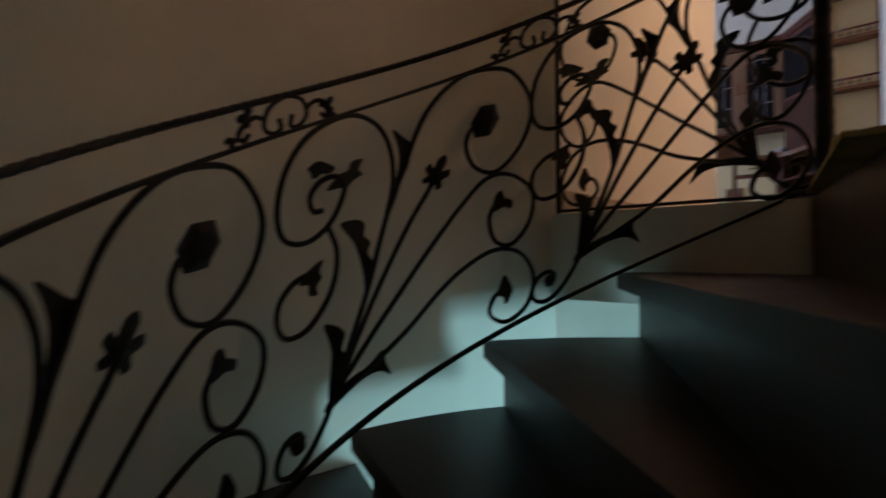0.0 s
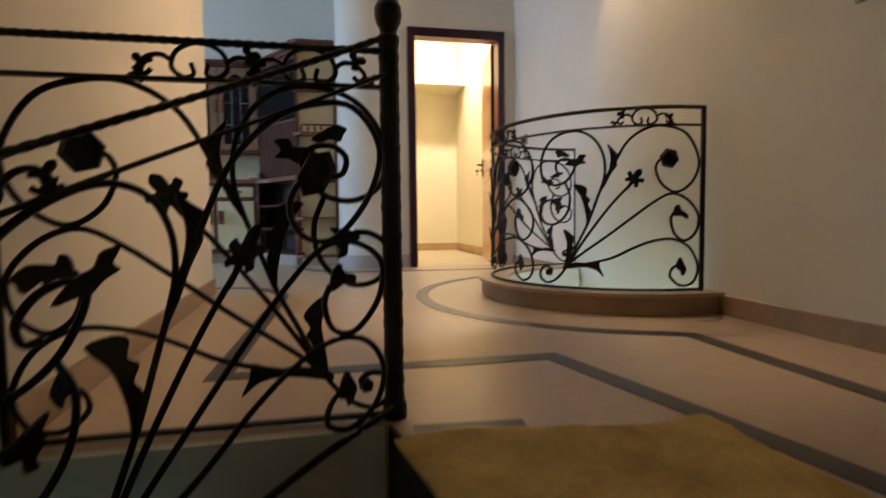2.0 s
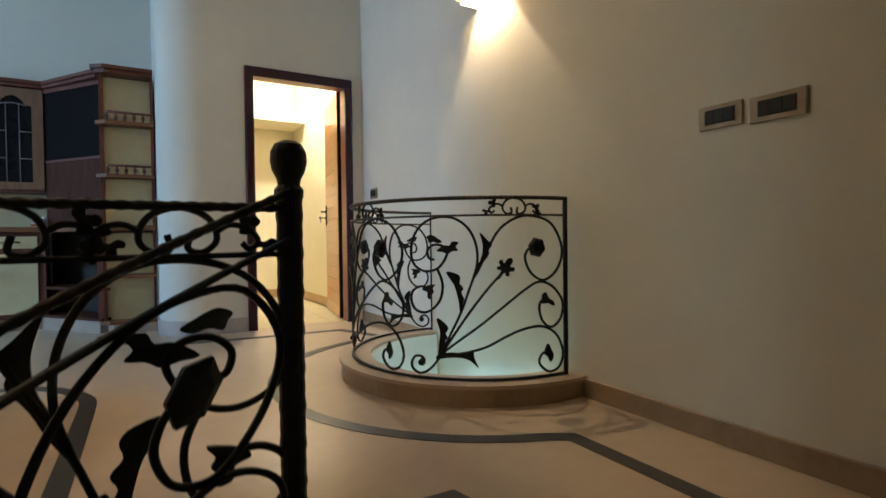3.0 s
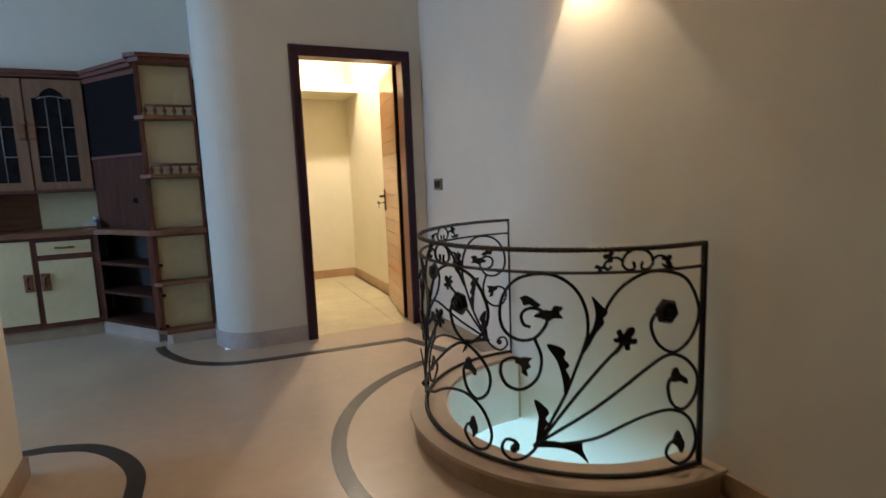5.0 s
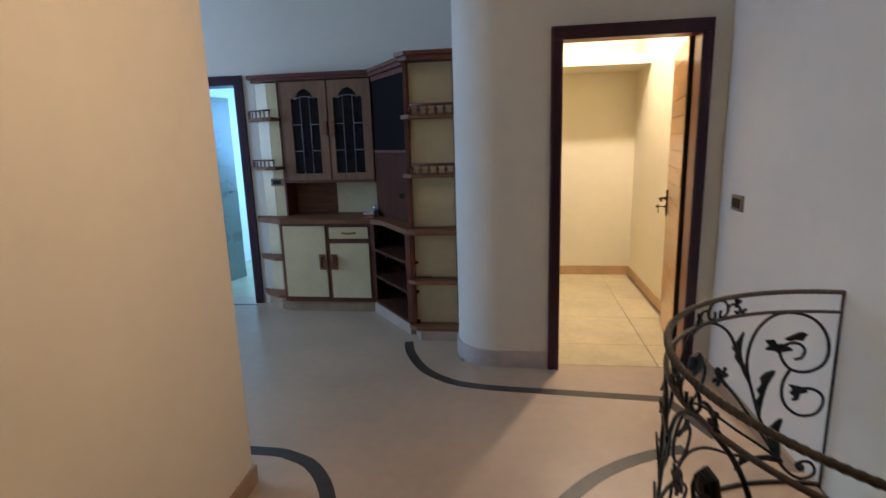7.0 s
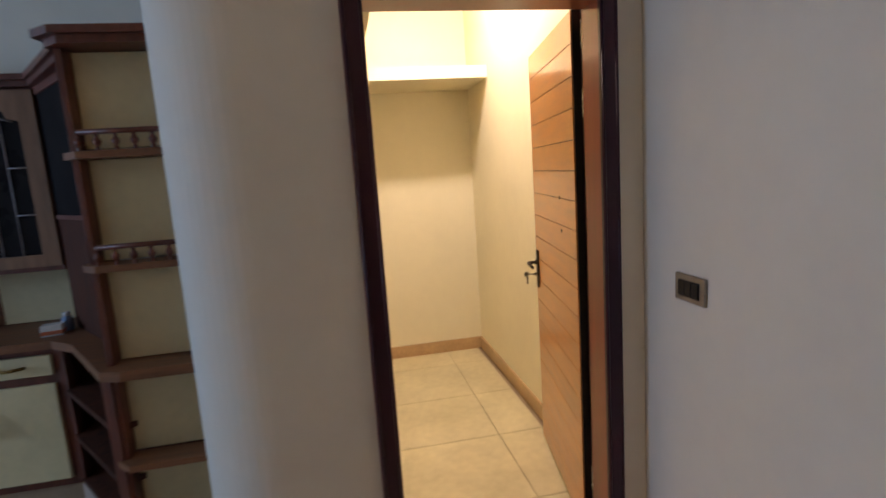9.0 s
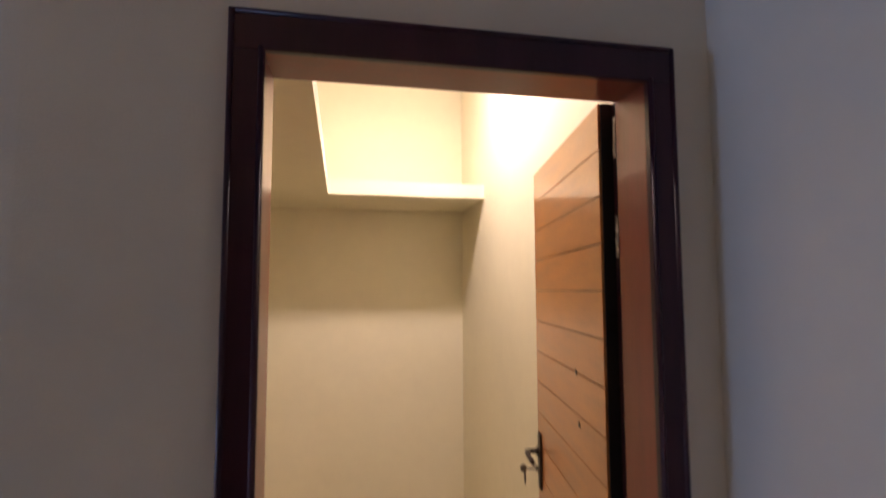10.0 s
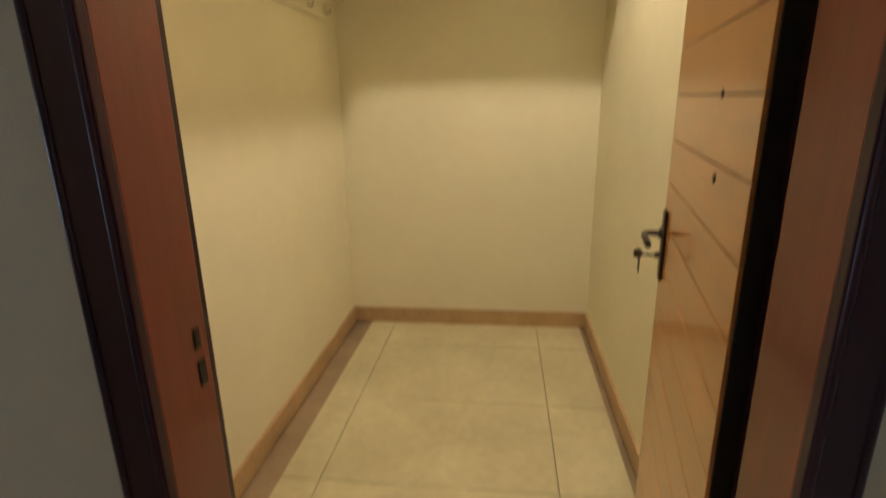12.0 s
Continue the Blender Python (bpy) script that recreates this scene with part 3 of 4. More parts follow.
def landing_put(u, z, d):
    return Vector((-0.935 + u / 100, 1.248 + d / 100, 0.012 + z / 100 * 0.945))


railing("landing_railing", (-0.57, 1.248, 0), "black wrought-iron scrollwork railing along the landing edge", landing_put, 73, [(0.5, False, 0.985)], [(0.4, 0.010)], (37, 58))


def stair_put(u, z, d):
    a = radians(101.6 + math.degrees(u / 100 / 0.915))
    r = 0.915 + d / 100
    return Vector((RC[0] + r * math.cos(a), RC[1] + r * math.sin(a), 0.03 - 0.455 * u / 100 + z / 100 * 0.952))


railing("stair_railing", (RC[0], RC[1], -1.0), "black wrought-iron scrollwork railing curving down the stair", stair_put, 210, [(0.5, False, 0.945), (68.2, False, 0.945), (139.2, False, 0.945)], [(209.5, 0.009)], (71,))

newel = thing("newel_post", (NEWEL[0], NEWEL[1], 0.0), "round black iron newel post with a ball top", "newel post")
bm = bmesh.new()
prof = [(0.026, 0), (0.026, 0.03), (0.022, 0.04)]
for i in range(24):
    z = 0.05 + i * 0.031
    prof += [(0.0212 + 0.0012 * (i % 2), z), (0.0202, z + 0.018)]
prof += [(0.0215, 0.79), (0.0235, 0.795), (0.0235, 0.805), (0.018, 0.812)]
part("shaft", lathe(prof, 14, bm), IRON, newel)
part("finial", lathe([(0.017, 0.811), (0.019, 0.822), (0.026, 0.836), (0.029, 0.851), (0.028, 0.866), (0.022, 0.878), (0.011, 0.884), (0.002, 0.885)], 20), IRON, newel, "round black iron knob")

# ---- rug ----
bm = bmesh.new()
nx, ny = 36, 36
grid = []
for i in range(nx + 1):
    row = []
    for j in range(ny + 1):
        s, t = i / nx, j / ny
        x0 = -0.085 - 0.13 * t
        x1 = 0.46 - 0.02 * t
        x = x0 + (x1 - x0) * s
        y = 0.45 + 0.02 * math.sin(5 * s) + t * (0.65 + 0.02 * math.sin(6 * s + 1))
        z = 0.010 + 0.006 * noise.noise(Vector((x * 7, y * 7, 0))) + 0.004 * noise.noise(Vector((x * 25, y * 25, 3)))
        z += 0.012 * max(0, 1 - abs(t - 0.16 - 0.1 * s) * 14)
        row.append((x, y, max(0.004, z)))
    grid.append(row)
for lift in (0.0, -1):
    vs = [[bm.verts.new((x, y, (z if lift == 0 else 0.001))) for x, y, z in row] for row in grid]
    for i in range(nx):
        for j in range(ny):
            bm.faces.new((vs[i][j], vs[i + 1][j], vs[i + 1][j + 1], vs[i][j + 1]))
    if lift == 0:
        topv = vs
for a, b in [((i, 0), (i + 1, 0)) for i in range(nx)] + [((i, ny), (i + 1, ny)) for i in range(nx)] + [((0, j), (0, j + 1)) for j in range(ny)] + [((nx, j), (nx, j + 1)) for j in range(ny)]:
    bm.faces.new((topv[a[0]][a[1]], topv[b[0]][b[1]], vs[b[0]][b[1]], vs[a[0]][a[1]]))
solid("rug", bm, RUG, "worn yellowish brown rug lying at the stair head", "rug")

# ---- closet door ----
frame_ob = thing("door_1", (0.78, 4.88, 0), "dark mahogany door frame with its teak door standing open", "door", kind="structure")


def jamb(outline_x, z0, z1, y0, y1):
    return local(box(outline_x[0], outline_x[1], y0, y1, z0, z1, 0.0025), frame_ob)


for x0, x1 in ((0.334, 0.399), (1.163, 1.226)):
    part("architrave", jamb((x0, x1), 0, 2.0495, 4.775, 4.792), MAHOG, frame_ob)
for x, x2 in ((0.340, 0.392), (1.220, 1.170)):
    part("bead", local(tube([(x, 4.776, 0.0), (x, 4.776, 2.12)], 0.0055, sides=10), frame_ob), MAHOG, frame_ob)
    part("bead", local(tube([(x2, 4.776, 0.0), (x2, 4.776, 2.056)], 0.005, sides=10), frame_ob), MAHOG, frame_ob)
part("bead", local(tube([(0.347, 4.776, 2.12), (1.213, 4.776, 2.12)], 0.0055, sides=10), frame_ob), MAHOG, frame_ob)
part("architrave", jamb((0.334, 1.226), 2.050, 2.126, 4.775, 4.792), MAHOG, frame_ob)
for x0, x1 in ((0.332, 0.3975), (1.1645, 1.228)):
    part("jamb", jamb((x0, x1), 0, 2.0515, 4.7925, 4.912), REVEAL, frame_ob, "reddish brown varnished jamb")
part("head", jamb((0.332, 1.228), 2.052, 2.128, 4.7925, 4.912), REVEAL, frame_ob, "reddish brown varnished lintel")
for x0, x1 in ((0.332, 0.376), (1.180, 1.228)):
    part("rebate", jamb((x0, x1), 0, 2.066, 4.9125, 4.957), MAHOG, frame_ob, "dark varnished rebate")
part("strike_plate", jamb((0.3965, 0.399), 0.985, 1.025, 4.880, 4.896), BLACK, frame_ob)
part("strike_plate", jamb((0.3965, 0.399), 1.045, 1.075, 4.880, 4.892), BLACK, frame_ob)

leaf = thing("door_leaf", (1.147, 4.960, 0.0), "orange teak plank door standing open into the closet", "door", turn=80.2)
n = 18
z0 = 0.012
hgt = (2.068 - z0) / n
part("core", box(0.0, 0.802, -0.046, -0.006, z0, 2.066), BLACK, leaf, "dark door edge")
for i in range(n):
    part("plank", box(0.006, 0.80, -0.007, 0.0, z0 + i * hgt + 0.0014, z0 + (i + 1) * hgt - 0.0014, 0.0016), TEAK, leaf)
plate_x = 0.748
hp = part("handle_plate", box(plate_x - 0.02, plate_x + 0.02, 0.0, 0.009, 0.884, 1.082, 0.003), BRONZE, leaf, "dark bronze handle plate")
part("lever", tube([(plate_x, 0.006, 1.018), (plate_x, 0.045, 1.018), (plate_x - 0.006, 0.054, 1.018), (plate_x - 0.05, 0.058, 1.020), (plate_x - 0.112, 0.052, 1.012)], 0.0085, sides=8), BRONZE, hp)
part("rose", lathe([(0.016, 0), (0.016, 0.004), (0.011, 0.010)], 14), BRONZE, hp).matrix_basis = pose(plate_x, 0.009, 1.018, -90)
part("keyhole", lathe([(0.009, 0), (0.009, 0.012), (0.006, 0.014)], 12), STEEL, hp).matrix_basis = pose(plate_x, 0.009, 0.955, -90)
part("key", tube([(plate_x, 0.018, 0.955), (plate_x, 0.046, 0.955), (plate_x + 0.002, 0.058, 0.957)], 0.004), STEEL, hp)
part("key_bow", lathe([(0.004, 0), (0.013, 0.002), (0.013, 0.006), (0.004, 0.008)], 14), STEEL, hp).matrix_basis = pose(plate_x - 0.004, 0.066, 0.957, 0, 90)
part("key_tag", box(plate_x - 0.012, plate_x + 0.010, 0.060, 0.064, 0.905, 0.945, 0.002), BRONZE, hp)
for hx, hz in ((0.245, 1.384), (0.225, 1.245)):
    part("bolt_hole", lathe([(0.008, 0), (0.008, 0.003), (0.005, 0.004)], 10), BLACK, leaf).matrix_basis = pose(hx, -0.001, hz, -90)
# Pale bars imitate closet light showing through the gap at the leaf edge.
for z in (0.25, 1.74, 1.98):
    part("lit_gap_bar", tube([(-0.006, -0.040, z - 0.05), (-0.006, -0.040, z + 0.05)], 0.0085, sides=10), LITGAP, leaf, "bright metal bar standing in for the lit gap beside the door")

# ---- closet fittings ----
rail = thing("coat_rail", (-0.117, 6.5, 1.80), "cream painted coat rail with small metal hooks on the wall", "coat rail")
part("board", local(box(-0.117, -0.104, 5.45, 7.22, 1.785, 1.935, 0.003), rail), CLOSET, rail)
for i in range(7):
    y = 5.60 + i * 0.25
    hook = part("hook", local(box(-0.104, -0.100, y - 0.009, y + 0.009, 1.815, 1.865, 0.001), rail), CLOSET, rail, "small double hook painted over")
    part("prong", local(tube([(-0.101, y, 1.855), (-0.080, y, 1.858), (-0.062, y, 1.868), (-0.055, y, 1.893)], 0.0032), rail), CLOSET, hook)
    part("knob", local(lathe([(0.002, 0), (0.0055, 0.003), (0.0055, 0.010), (0.002, 0.013)], 10, at=(-0.055, y, 1.890)), rail), BRASS, hook, "dark worn hook tip")
    part("prong", local(tube([(-0.101, y, 1.828), (-0.090, y, 1.819), (-0.078, y, 1.820), (-0.074, y, 1.834)], 0.0032), rail), BRASS, hook)
bulb = thing("ceiling_bulb", (0.95, 6.13, 3.02), "warm glowing bulb in a ceiling holder", "lamp")
part("holder", lathe([(0.045, 0.0), (0.045, -0.02), (0.02, -0.03), (0.02, -0.05)], 16), WHITE, bulb)
part("bulb", lathe([(0.012, -0.051), (0.02, -0.06), (0.03, -0.075), (0.02, -0.082)], 16), BULB, bulb, "warm lit bulb")

# ---- switch plates ----
def switch_plate(y0, y1, z0, z1, label):
    ob = thing("switch_plate", (1.327, (y0 + y1) / 2, (z0 + z1) / 2), label, "switch", group="wall switches")
    h, w = (z1 - z0) / 2, (y1 - y0) / 2
    part("frame", box(-0.012, 0, -w, w, -h, h, 0.004), PLATE, ob)
    part("module", box(-0.016, -0.0125, -w * 0.68, w * 0.66, -h * 0.60, h * 0.60, 0.001), BLACK, ob, "black switch module")
    for k in range(3):
        y = -w * 0.68 + w * 1.34 * (k + 0.5) / 3
        part("rocker", box(-0.019, -0.0165, y - w * 0.21, y + w * 0.21, -h * 0.52, h * 0.52, 0.001), BLACK, ob)
    return ob


switch_plate(4.465, 4.605, 1.073, 1.160, "bronze switch plate with black rockers")
switch_plate(1.388, 1.543, 1.092, 1.174, "bronze switch plate with black rockers")
switch_plate(1.195, 1.365, 1.084, 1.168, "bronze switch plate with black rockers")

# ---- wall lamp ----
wl = thing("wall_lamp", (1.327, 2.80, 2.06), "cream wall lamp shade open below, lighting the wall", "lamp")
SHADE = glow("lit_frosted_shade", (1.0, 0.86, 0.66), 1.2)
part("shade_front", box(-0.128, -0.122, -0.136, 0.136, 0.0, 0.30, 0.002), SHADE, wl, "lit frosted glass front")
for y in (-0.132, 0.132):
    part("shade_side", box(-0.121, -0.001, y - 0.003, y + 0.003, 0.0, 0.30), CEIL, wl)
    # Added blockers beyond the shade that limit the glow sideways.
    part("light_cutoff_cheek", box(-0.262, -0.122, y * 0.82 - 0.003, y * 0.82 + 0.003, 0.0, 0.30, 0.001), CEIL, wl)
part("shade_top", box(-0.121, -0.001, -0.128, 0.128, 0.295, 0.30), CEIL, wl)
part("bulb_holder", lathe([(0.02, 0.294), (0.02, 0.25), (0.014, 0.24)], 12, at=(-0.065, 0.01, 0)), BRASS, wl)

# ---- wall cabinets ----
def cab(name, at, label):
    return thing(name, at, label, "cabinet", group="fitted wall unit")


# base unit
base = cab("base_cabinet", (-1.55, 6.06, 0), "red-brown base cabinet with cream doors and drawer")
def P(ob, name, b, m, label="", bevel=0.002):
    return part(name, local(box(*b, bevel), ob), m, ob, label)
P(base, "body", (-1.975, -1.125, 5.872, 6.29, 0.10, 0.815), WOOD)
P(base, "plinth", (-1.965, -1.135, 5.90, 6.28, 0.0, 0.10), SKIRT, "stone plinth")
for x0, x1, z0, z1, hx in ((-1.94, -1.55, 0.15, 0.80, -1.585), (-1.51, -1.155, 0.145, 0.64, -1.475)):
    d = P(base, "cabinet_door", (x0, x1, 5.85, 5.871, z0, z1), CREAM, "cream laminate door", 0.003)
    part("handle", local(tube([(hx, 5.85, 0.43), (hx, 5.815, 0.44), (hx, 5.805, 0.475), (hx, 5.815, 0.51), (hx, 5.85, 0.52)], 0.011, sides=8), base), WOOD, d)
    part("handle_plate", local(box(hx - 0.030, hx + 0.030, 5.838, 5.850, 0.405, 0.545, 0.005), base), SHELF, d, "brown wooden handle plate")
d = P(base, "drawer", (-1.51, -1.155, 5.85, 5.871, 0.685, 0.785), CREAM, "cream drawer front", 0.003)
part("handle", local(tube([(-1.39, 5.85, 0.735), (-1.37, 5.82, 0.738), (-1.33, 5.812, 0.735), (-1.29, 5.82, 0.738), (-1.27, 5.85, 0.735)], 0.008, sides=8), base), BRASS, d)

# worktop over all lower units
solid("worktop", prism([(-2.30, 6.118), (-2.24, 5.99), (-1.98, 5.84), (-1.94, 5.815), (-1.12, 5.815), (-0.98, 5.70), (-0.68, 5.24), (-0.60, 5.215), (-0.30, 5.215), (-0.30, 6.29), (-2.08, 6.29), (-2.08, 6.118)], 0.822, 0.862), SHELF, "mid-brown wooden worktop over the base cabinets", "worktop")

# upper unit
up = cab("upper_cabinet", (-1.53, 6.16, 1.17), "red-brown wall cabinet with arched dark glass doors")
P(up, "body", (-1.955, -1.115, 6.052, 6.29, 1.165, 2.055), WOOD)
P(up, "backsplash", (-1.955, -1.56, 6.27, 6.295, 0.864, 1.163), SHELF, "brown wooden back panel")
P(up, "backsplash", (-1.555, -1.10, 6.27, 6.295, 0.864, 1.163), CREAM, "cream back panel")
P(up, "side_panel", (-1.975, -1.957, 6.05, 6.29, 0.864, 1.2), WOOD)


def arched_door(x0, x1, gx0, gx1, knob):
    """A frame with an arched opening, dark glass behind and pale tracery."""
    z0, z1, g0, g1, ga = 1.19, 2.045, 1.25, 1.90, 1.985
    cx = (gx0 + gx1) / 2
    h = (gx1 - gx0) / 2
    arch = [(gx1, g0), (gx1, g1), (cx + h * 0.62, g1 + 0.012), (cx + h * 0.52, g1 + 0.045), (cx + h * 0.25, ga - 0.012), (cx, ga), (cx - h * 0.25, ga - 0.012), (cx - h * 0.52, g1 + 0.045), (cx - h * 0.62, g1 + 0.012), (gx0, g1), (gx0, g0)]
    outer = [(x0, z0), (x1, z0), (x1, z1), (x0, z1)]
    tris = tessellate_polygon([[Vector((x, z, 0)) for x, z in outer], [Vector((x, z, 0)) for x, z in arch]])
    allp = outer + arch
    bm = bmesh.new()
    fr = [bm.verts.new((x, 6.03, z)) for x, z in allp]
    bk = [bm.verts.new((x, 6.05, z)) for x, z in allp]
    for t in tris:
        bm.faces.new([fr[i] for i in t])
        bm.faces.new([bk[i] for i in t])
    for a, b in [(i, (i + 1) % 4) for i in range(4)] + [(4 + i, 4 + (i + 1) % len(arch)) for i in range(len(arch))]:
        bm.faces.new((fr[a], fr[b], bk[b], bk[a]))
    d = part("cabinet_door", local(bm, up), ROSE, up, "pinkish brown door with arched glass")
    part("glass", local(box(gx0 - 0.01, gx1 + 0.01, 6.044, 6.048, g0 - 0.01, ga + 0.005), up), GLASS, d, "dark glass")
    w = gx1 - gx0
    for fx in (0.33, 0.67):
        part("tracery", local(tube([(gx0 + w * fx, 6.038, g0), (gx0 + w * fx, 6.038, g1 + 0.02)], 0.004), up), LEAD, d)
    for z in (1.45, 1.68):
        for fa, fb in ((0, 0.33), (0.67, 1.0)):
            part("tracery", local(tube([(gx0 + w * fa, 6.038, z), (gx0 + w * fb, 6.038, z)], 0.004), up), LEAD, d)
    part("tracery", local(tube([(gx0 + w * q, 6.038, 1.885 + 0.035 * math.sin(math.pi * q)) for q in (0.12, 0.3, 0.5, 0.7, 0.88)], 0.0045), up), LEAD, d)
    part("knob", local(box(knob - 0.025, knob + 0.025, 6.005, 6.03, 1.58, 1.70, 0.008), up), SHELF, d)


arched_door(-1.925, -1.515, -1.84, -1.59, -1.54)
arched_door(-1.500, -1.118, -1.455, -1.195, -1.47)

# corner unit on the diagonal
co = cab("corner_cabinet", (-0.92, 5.72, 0), "dark open corner cabinet with shelves and a black glass door")
a, b = (-1.122, 5.872), (-0.685, 5.30)


def slab(ob, name, pts, z0, z1, m, label=""):
    return part(name, local(prism(pts, z0, z1), ob), m, ob, label)


backs = [a, b, (-0.60, 5.40), (-0.60, 6.285), (-1.122, 6.285)]
slab(co, "plinth", [(-1.14, 5.90), (-0.70, 5.345), (-0.61, 5.40), (-0.61, 6.28), (-1.13, 6.28)], 0.0, 0.10, PLINTH, "pinkish stone plinth")
# Shelves and back panel get dark colours that paint in the cabinet's inner shade.
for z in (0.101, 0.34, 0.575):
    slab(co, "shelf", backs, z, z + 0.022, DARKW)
slab(co, "back_panel", [(-1.10, 6.24), (-0.66, 5.72), (-0.64, 5.74), (-1.08, 6.26)], 0.125, 0.82, DARKIN, "back panel coloured dark for the shade inside")
for q in (a, b):
    slab(co, "upright", [(q[0] - 0.022, q[1]), (q[0] + 0.018, q[1] - 0.01), (q[0] + 0.03, q[1] + 0.03), (q[0] - 0.01, q[1] + 0.04)], 0.125, 0.82, WOOD)
ua, ub = (-1.110, 6.05), (-0.655, 5.46)
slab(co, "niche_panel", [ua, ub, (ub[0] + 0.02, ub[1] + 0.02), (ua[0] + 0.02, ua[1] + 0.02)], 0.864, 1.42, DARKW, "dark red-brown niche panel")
gl = slab(co, "glass_door", [ua, ub, (ub[0] + 0.015, ub[1] + 0.015), (ua[0] + 0.015, ua[1] + 0.015)], 1.44, 2.02, SMOKED, "black glass door")
slab(co, "rail", [(ua[0] - 0.005, ua[1] - 0.008), (ub[0] - 0.005, ub[1] - 0.008), (ub[0] + 0.02, ub[1] + 0.02), (ua[0] + 0.02, ua[1] + 0.02)], 1.42, 1.44, WOOD)
slab(co, "rail", [(ua[0] - 0.005, ua[1] - 0.008), (ub[0] - 0.005, ub[1] - 0.008), (ub[0] + 0.02, ub[1] + 0.02), (ua[0] + 0.02, ua[1] + 0.02)], 2.02, 2.055, WOOD)
P(co, "socket", (-0.80, -0.76, 5.60, 5.64, 1.06, 1.10), BLACK, "black wall socket")


def clipped(x0, x1, y0, y1, side, c=0.1):
    """A shelf outline with one clipped front corner."""
    if side > 0:
        return [(x0, y0), (x1 - c, y0), (x1, y0 + c), (x1, y1), (x0, y1)]
    return [(x0 + c, y0), (x1, y0), (x1, y1), (x0, y1), (x0, y0 + c)]


# end unit beside the curved wall
en = cab("end_shelf_unit", (-0.50, 5.36, 0), "tall end unit with cream panels, wooden shelves and galleries")
P(en, "upright", (-0.672, -0.648, 5.30, 5.46, 0.10, 2.055), WOOD)
P(en, "upright", (-0.318, -0.298, 5.30, 5.46, 0.10, 2.055), WOOD)
for z0, z1 in ((0.10, 0.44), (0.47, 0.80), (0.864, 1.24), (1.27, 1.66), (1.70, 2.055)):
    P(en, "panel", (-0.647, -0.319, 5.37, 5.40, z0 + 0.001, z1 - 0.001), CREAM, "cream laminate panel")
for z in (0.075, 0.441, 1.241, 1.661):
    slab(en, "shelf", clipped(-0.70, -0.30, 5.235, 5.365, -1, 0.07), z, z + 0.026, SHELF)
slab(en, "plinth", [(-0.64, 5.27), (-0.60, 5.235), (-0.30, 5.235), (-0.30, 5.40), (-0.64, 5.40)], 0.0, 0.074, PLINTH, "pinkish stone plinth")


def gallery(ob, x0, x1, y, z):
    """A small turned rail along the front of a shelf."""
    part("gallery_rail", local(tube([(x0, y, z + 0.067), (x1, y, z + 0.067)], 0.010, sides=8), ob), WOOD, ob)
    n = max(3, int((x1 - x0) / 0.052))
    for i in range(n + 1):
        x = x0 + (x1 - x0) * i / n
        part("spindle", local(lathe([(0.008, 0), (0.009, 0.008), (0.006, 0.014), (0.014, 0.026), (0.015, 0.034), (0.009, 0.044), (0.006, 0.05), (0.009, 0.058)], 8, at=(x, y, z)), ob), WOOD, ob)


for z in (1.267, 1.687):
    gallery(en, -0.62, -0.31, 5.25, z)

# left open shelves against the wall
le = cab("open_shelf_unit", (-2.12, 6.06, 0), "narrow open corner shelves with cream backing")
for z0, z1 in ((0.15, 0.47), (0.50, 0.82), (0.864, 1.29), (1.32, 1.72), (1.75, 2.05)):
    P(le, "panel", (-2.078, -1.981, 6.068, 6.088, z0, z1), CREAM, "cream laminate panel")
    slab(le, "panel", [(-2.205, 6.116), (-2.080, 6.068), (-2.080, 6.110), (-2.19, 6.117)], z0, z1, CREAM, "cream laminate panel")
for z in (0.12, 0.472, 1.292, 1.722):
    slab(le, "shelf", [(-2.30, 6.117), (-2.22, 6.00), (-2.06, 5.90), (-1.977, 5.90), (-1.977, 6.084), (-2.201, 6.084), (-2.201, 6.117)], z, z + 0.026, SHELF)
slab(le, "plinth", [(-2.26, 6.116), (-2.18, 6.02), (-2.04, 5.93), (-1.977, 5.93), (-1.977, 6.116)], 0.0, 0.119, SKIRT, "stone plinth")
for z in (1.318, 1.748):
    part("gallery_rail", local(tube([(-2.28, 6.09, z + 0.06), (-2.20, 6.00, z + 0.06), (-2.05, 5.915, z + 0.06), (-1.985, 5.915, z + 0.06)], 0.007, sides=8), le), WOOD, le)
    for x, y in ((-2.27, 6.08), (-2.235, 6.04), (-2.19, 5.995), (-2.14, 5.965), (-2.09, 5.94), (-2.04, 5.917), (-1.995, 5.917)):
        part("spindle", local(lathe([(0.004, 0), (0.007, 0.012), (0.004, 0.022), (0.008, 0.034), (0.004, 0.046), (0.006, 0.056)], 8, at=(x, y, z)), le), WOOD, le)
sp = thing("socket_plate", (-2.05, 6.068, 1.175), "grey wall socket plate on the cream panel", "socket")
part("frame", box(-0.06, 0.06, -0.008, 0, -0.035, 0.035, 0.003), PLATE, sp)
part("module", box(-0.04, 0.04, -0.012, -0.0085, -0.02, 0.02, 0.001), BLACK, sp, "black socket module")

# cornice
cn = thing("cornice", (-1.3, 5.9, 2.056), "red-brown moulded cornice over the wall cabinets", "cornice", group="fitted wall unit")
for o, z0, z1 in ((0.0, 2.057, 2.085), (0.025, 2.085, 2.112)):
    slab(cn, "moulding", [(-2.24 - o, 6.118), (-2.20 - o, 6.03 - o), (-1.96, 6.01 - o), (-1.12, 6.01 - o), (-0.70 - o * 0.5, 5.42 - o), (-0.70 - o, 5.30 - o), (-0.63 - o * 0.5, 5.235 - o), (-0.30, 5.235 - o), (-0.30, 6.118), (-2.0, 6.118)], z0, z1, WOOD)

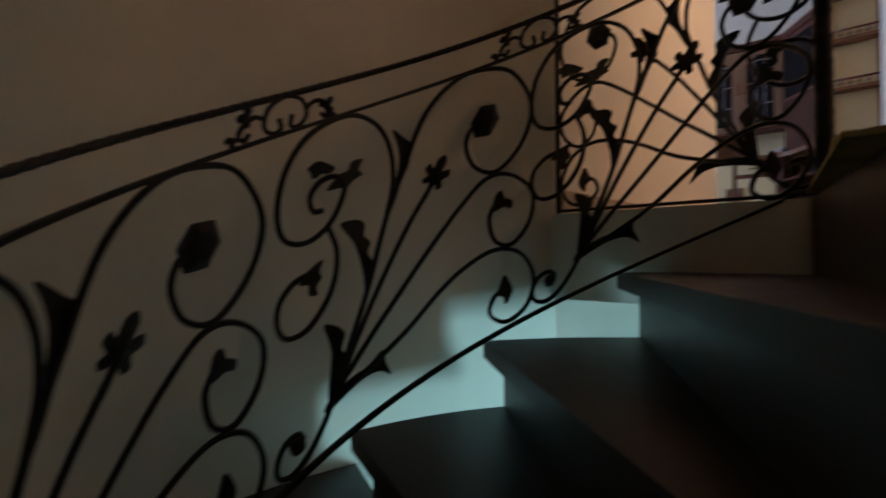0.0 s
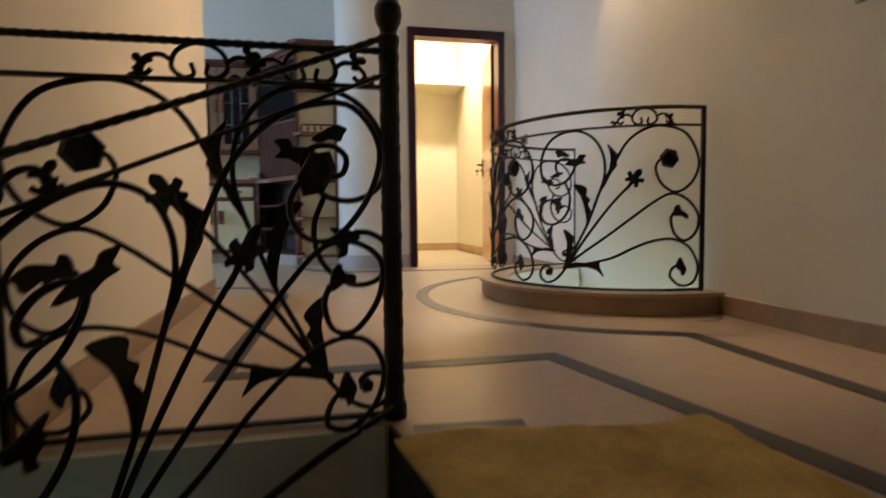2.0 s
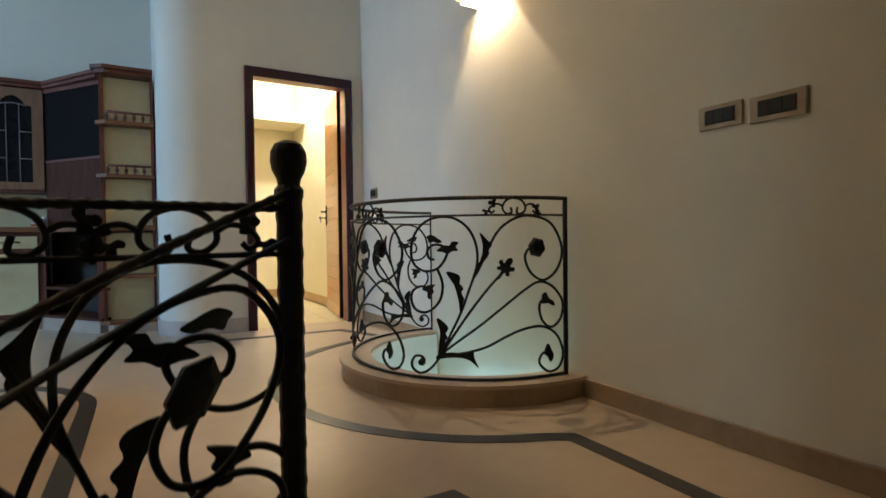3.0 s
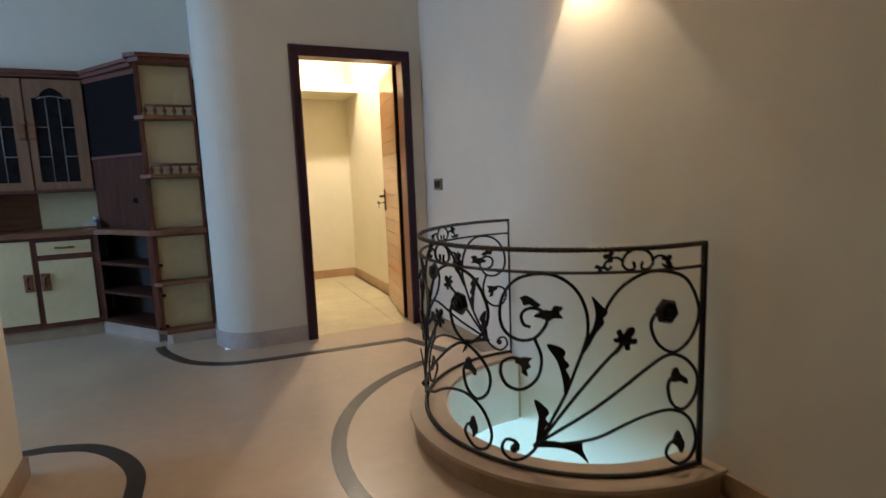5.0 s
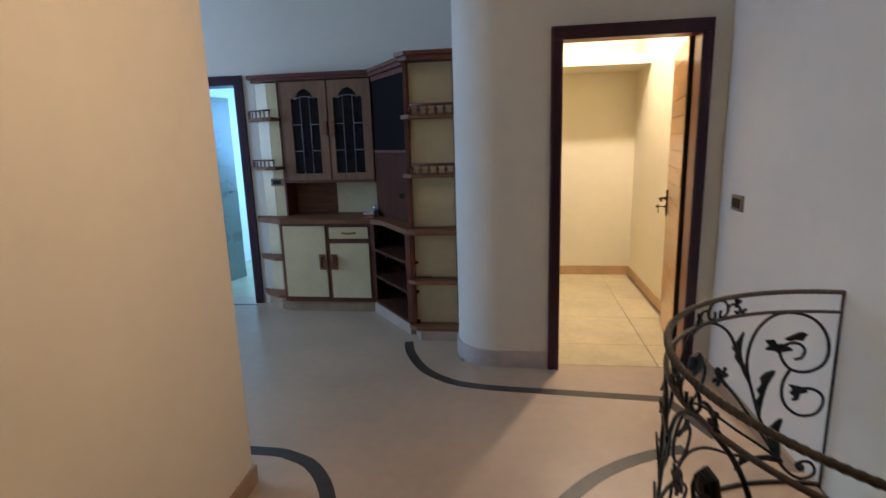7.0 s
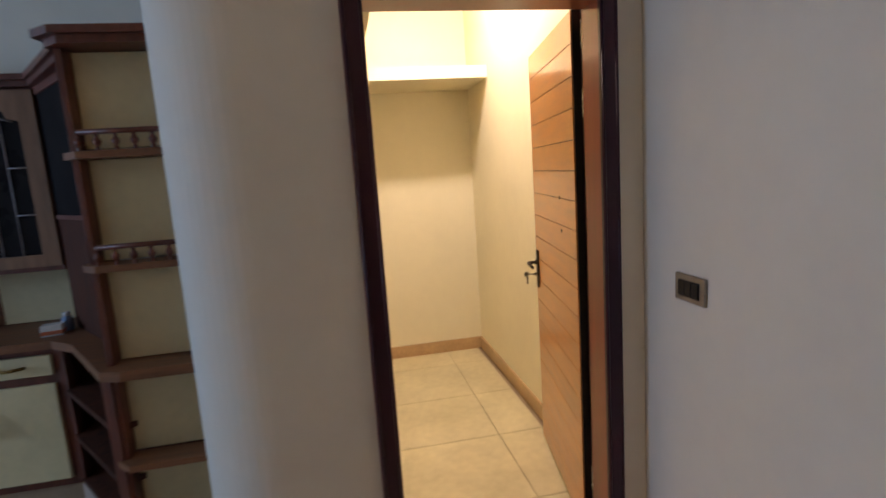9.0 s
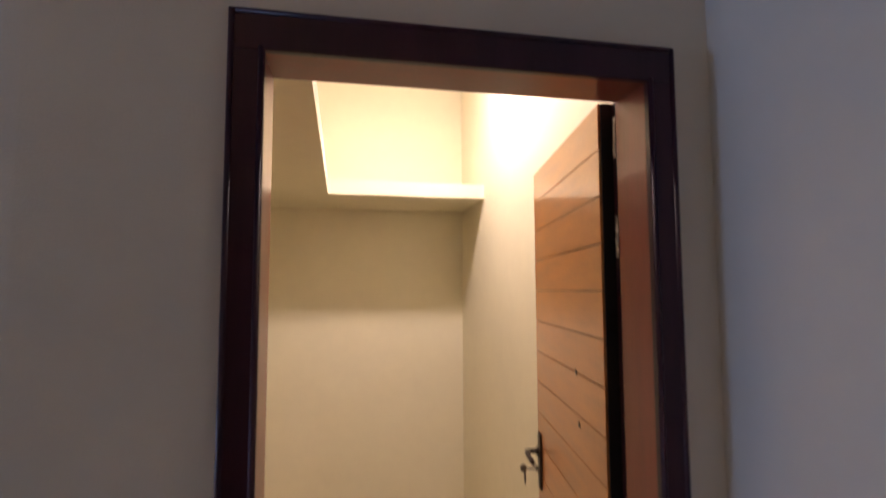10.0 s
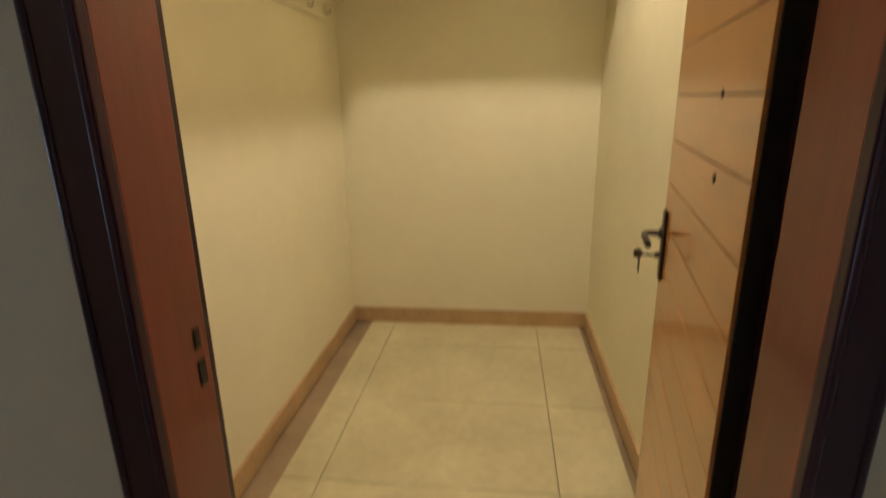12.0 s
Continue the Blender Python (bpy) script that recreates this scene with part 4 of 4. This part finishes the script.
# oddments on the worktop
cup = thing("small_box", (-1.16, 5.93, 0.862), "small white and orange packet on the worktop", "packet", turn=12)
part("carton", box(-0.045, 0.045, -0.03, 0.03, 0.0, 0.055, 0.002), WHITE, cup)
part("band", box(-0.0465, 0.0465, -0.0315, 0.0315, 0.008, 0.026, 0.001), RED, cup, "orange printed band")
jar = thing("jar", (-1.125, 6.0, 0.862), "small blue and white jar on the worktop", "jar")
part("jar_body", lathe([(0.022, 0), (0.026, 0.01), (0.026, 0.06), (0.016, 0.075)], 14), BLUE, jar)
part("lid", lathe([(0.018, 0.0755), (0.018, 0.092), (0.012, 0.095)], 14), WHITE, jar, "white lid")

# ---- doorways of the hall ----
def doorway(name, x0, x1, label):
    ob = thing(name, ((x0 + x1) / 2, 6.2, 0), label, "door", kind="structure")
    P(ob, "jamb", (x0 - 0.012, x0 + 0.07, 6.10, 6.31, 0, 2.05), MAHOG)
    P(ob, "jamb", (x1 - 0.07, x1 + 0.012, 6.10, 6.31, 0, 2.05), MAHOG)
    P(ob, "head", (x0 - 0.012, x1 + 0.012, 6.10, 6.31, 2.05, 2.132), MAHOG)
    return ob


doorway("door_2", -3.355, -2.33, "dark mahogany door frame of a bluish daylit room")
doorway("door_3", -4.75, -3.66, "dark mahogany door frame of a room with a window")
lf = thing("room_door_leaf", (-3.27, 6.335, 0), "glossy grey-green door standing half open", "door", turn=74)
part("slab", box(0.0, 0.80, -0.02, 0.02, 0.01, 2.04, 0.003), GREYDOOR, lf)
for z in (0.25, 0.75, 1.3):
    part("panel_moulding", box(0.10, 0.70, -0.026, -0.0205, z, z + 0.4, 0.004), GREYDOOR, lf)
part("handle", tube([(0.74, -0.02, 1.02), (0.74, -0.06, 1.02), (0.64, -0.065, 1.02)], 0.009, sides=8), STEEL, lf)
lf2 = thing("room_door_leaf", (-4.70, 6.33, 0), "dark mahogany door standing open against the wall", "door", turn=140)
part("slab", box(0.0, 0.85, -0.02, 0.02, 0.01, 2.04, 0.003), MAHOG, lf2)
part("handle", tube([(0.78, -0.02, 1.02), (0.78, -0.06, 1.02), (0.68, -0.065, 1.02)], 0.009, sides=8), STEEL, lf2)

win = thing("window_1", (-8.12, 10.0, 1.3), "bright daylit window with closed pale blinds", "window", kind="structure")
P(win, "pane", (-8.19, -8.18, 9.352, 10.648, 0.382, 2.198), DAYPANE, "bright daylight pane")
for b in ((-8.16, -8.085, 9.352, 9.40, 0.382, 2.198), (-8.16, -8.085, 10.60, 10.648, 0.382, 2.198), (-8.16, -8.085, 9.401, 10.599, 0.382, 0.44), (-8.16, -8.085, 9.401, 10.599, 2.14, 2.198)):
    P(win, "window_frame", b, PLATE)
for i in range(15):
    z = 0.46 + i * 0.112
    P(win, "blind_slat", (-8.135, -8.12, 9.402, 10.598, z, z + 0.062), WHITE)
solid("baseboard", box(-8.099, -8.085, 6.32, 10.89, 0, 0.085), SKIRT, "brown marble skirting under the room window", "skirting", "structure")

# ---- closet floor slabs ----
xs, ys = (-0.115, 0.155, 1.052, 1.358), (4.865, 5.242, 5.848, 6.42, 7.01, 7.318)
slabs = thing("floor_closet", (0.6, 6.1, -0.012), "pale marble slab floor of the closet", "floor", kind="structure")
for x0, x1 in zip(xs, xs[1:]):
    for y0, y1 in zip(ys, ys[1:]):
        if y0 < 4.9:
            x0, x1 = max(x0, 0.0), min(x1, 1.32)
        P(slabs, "slab", (x0 + 0.0018, x1 - 0.0018, y0 + 0.0018, y1 - 0.0018, -0.012, 0.0), PALE, "", 0.0012)
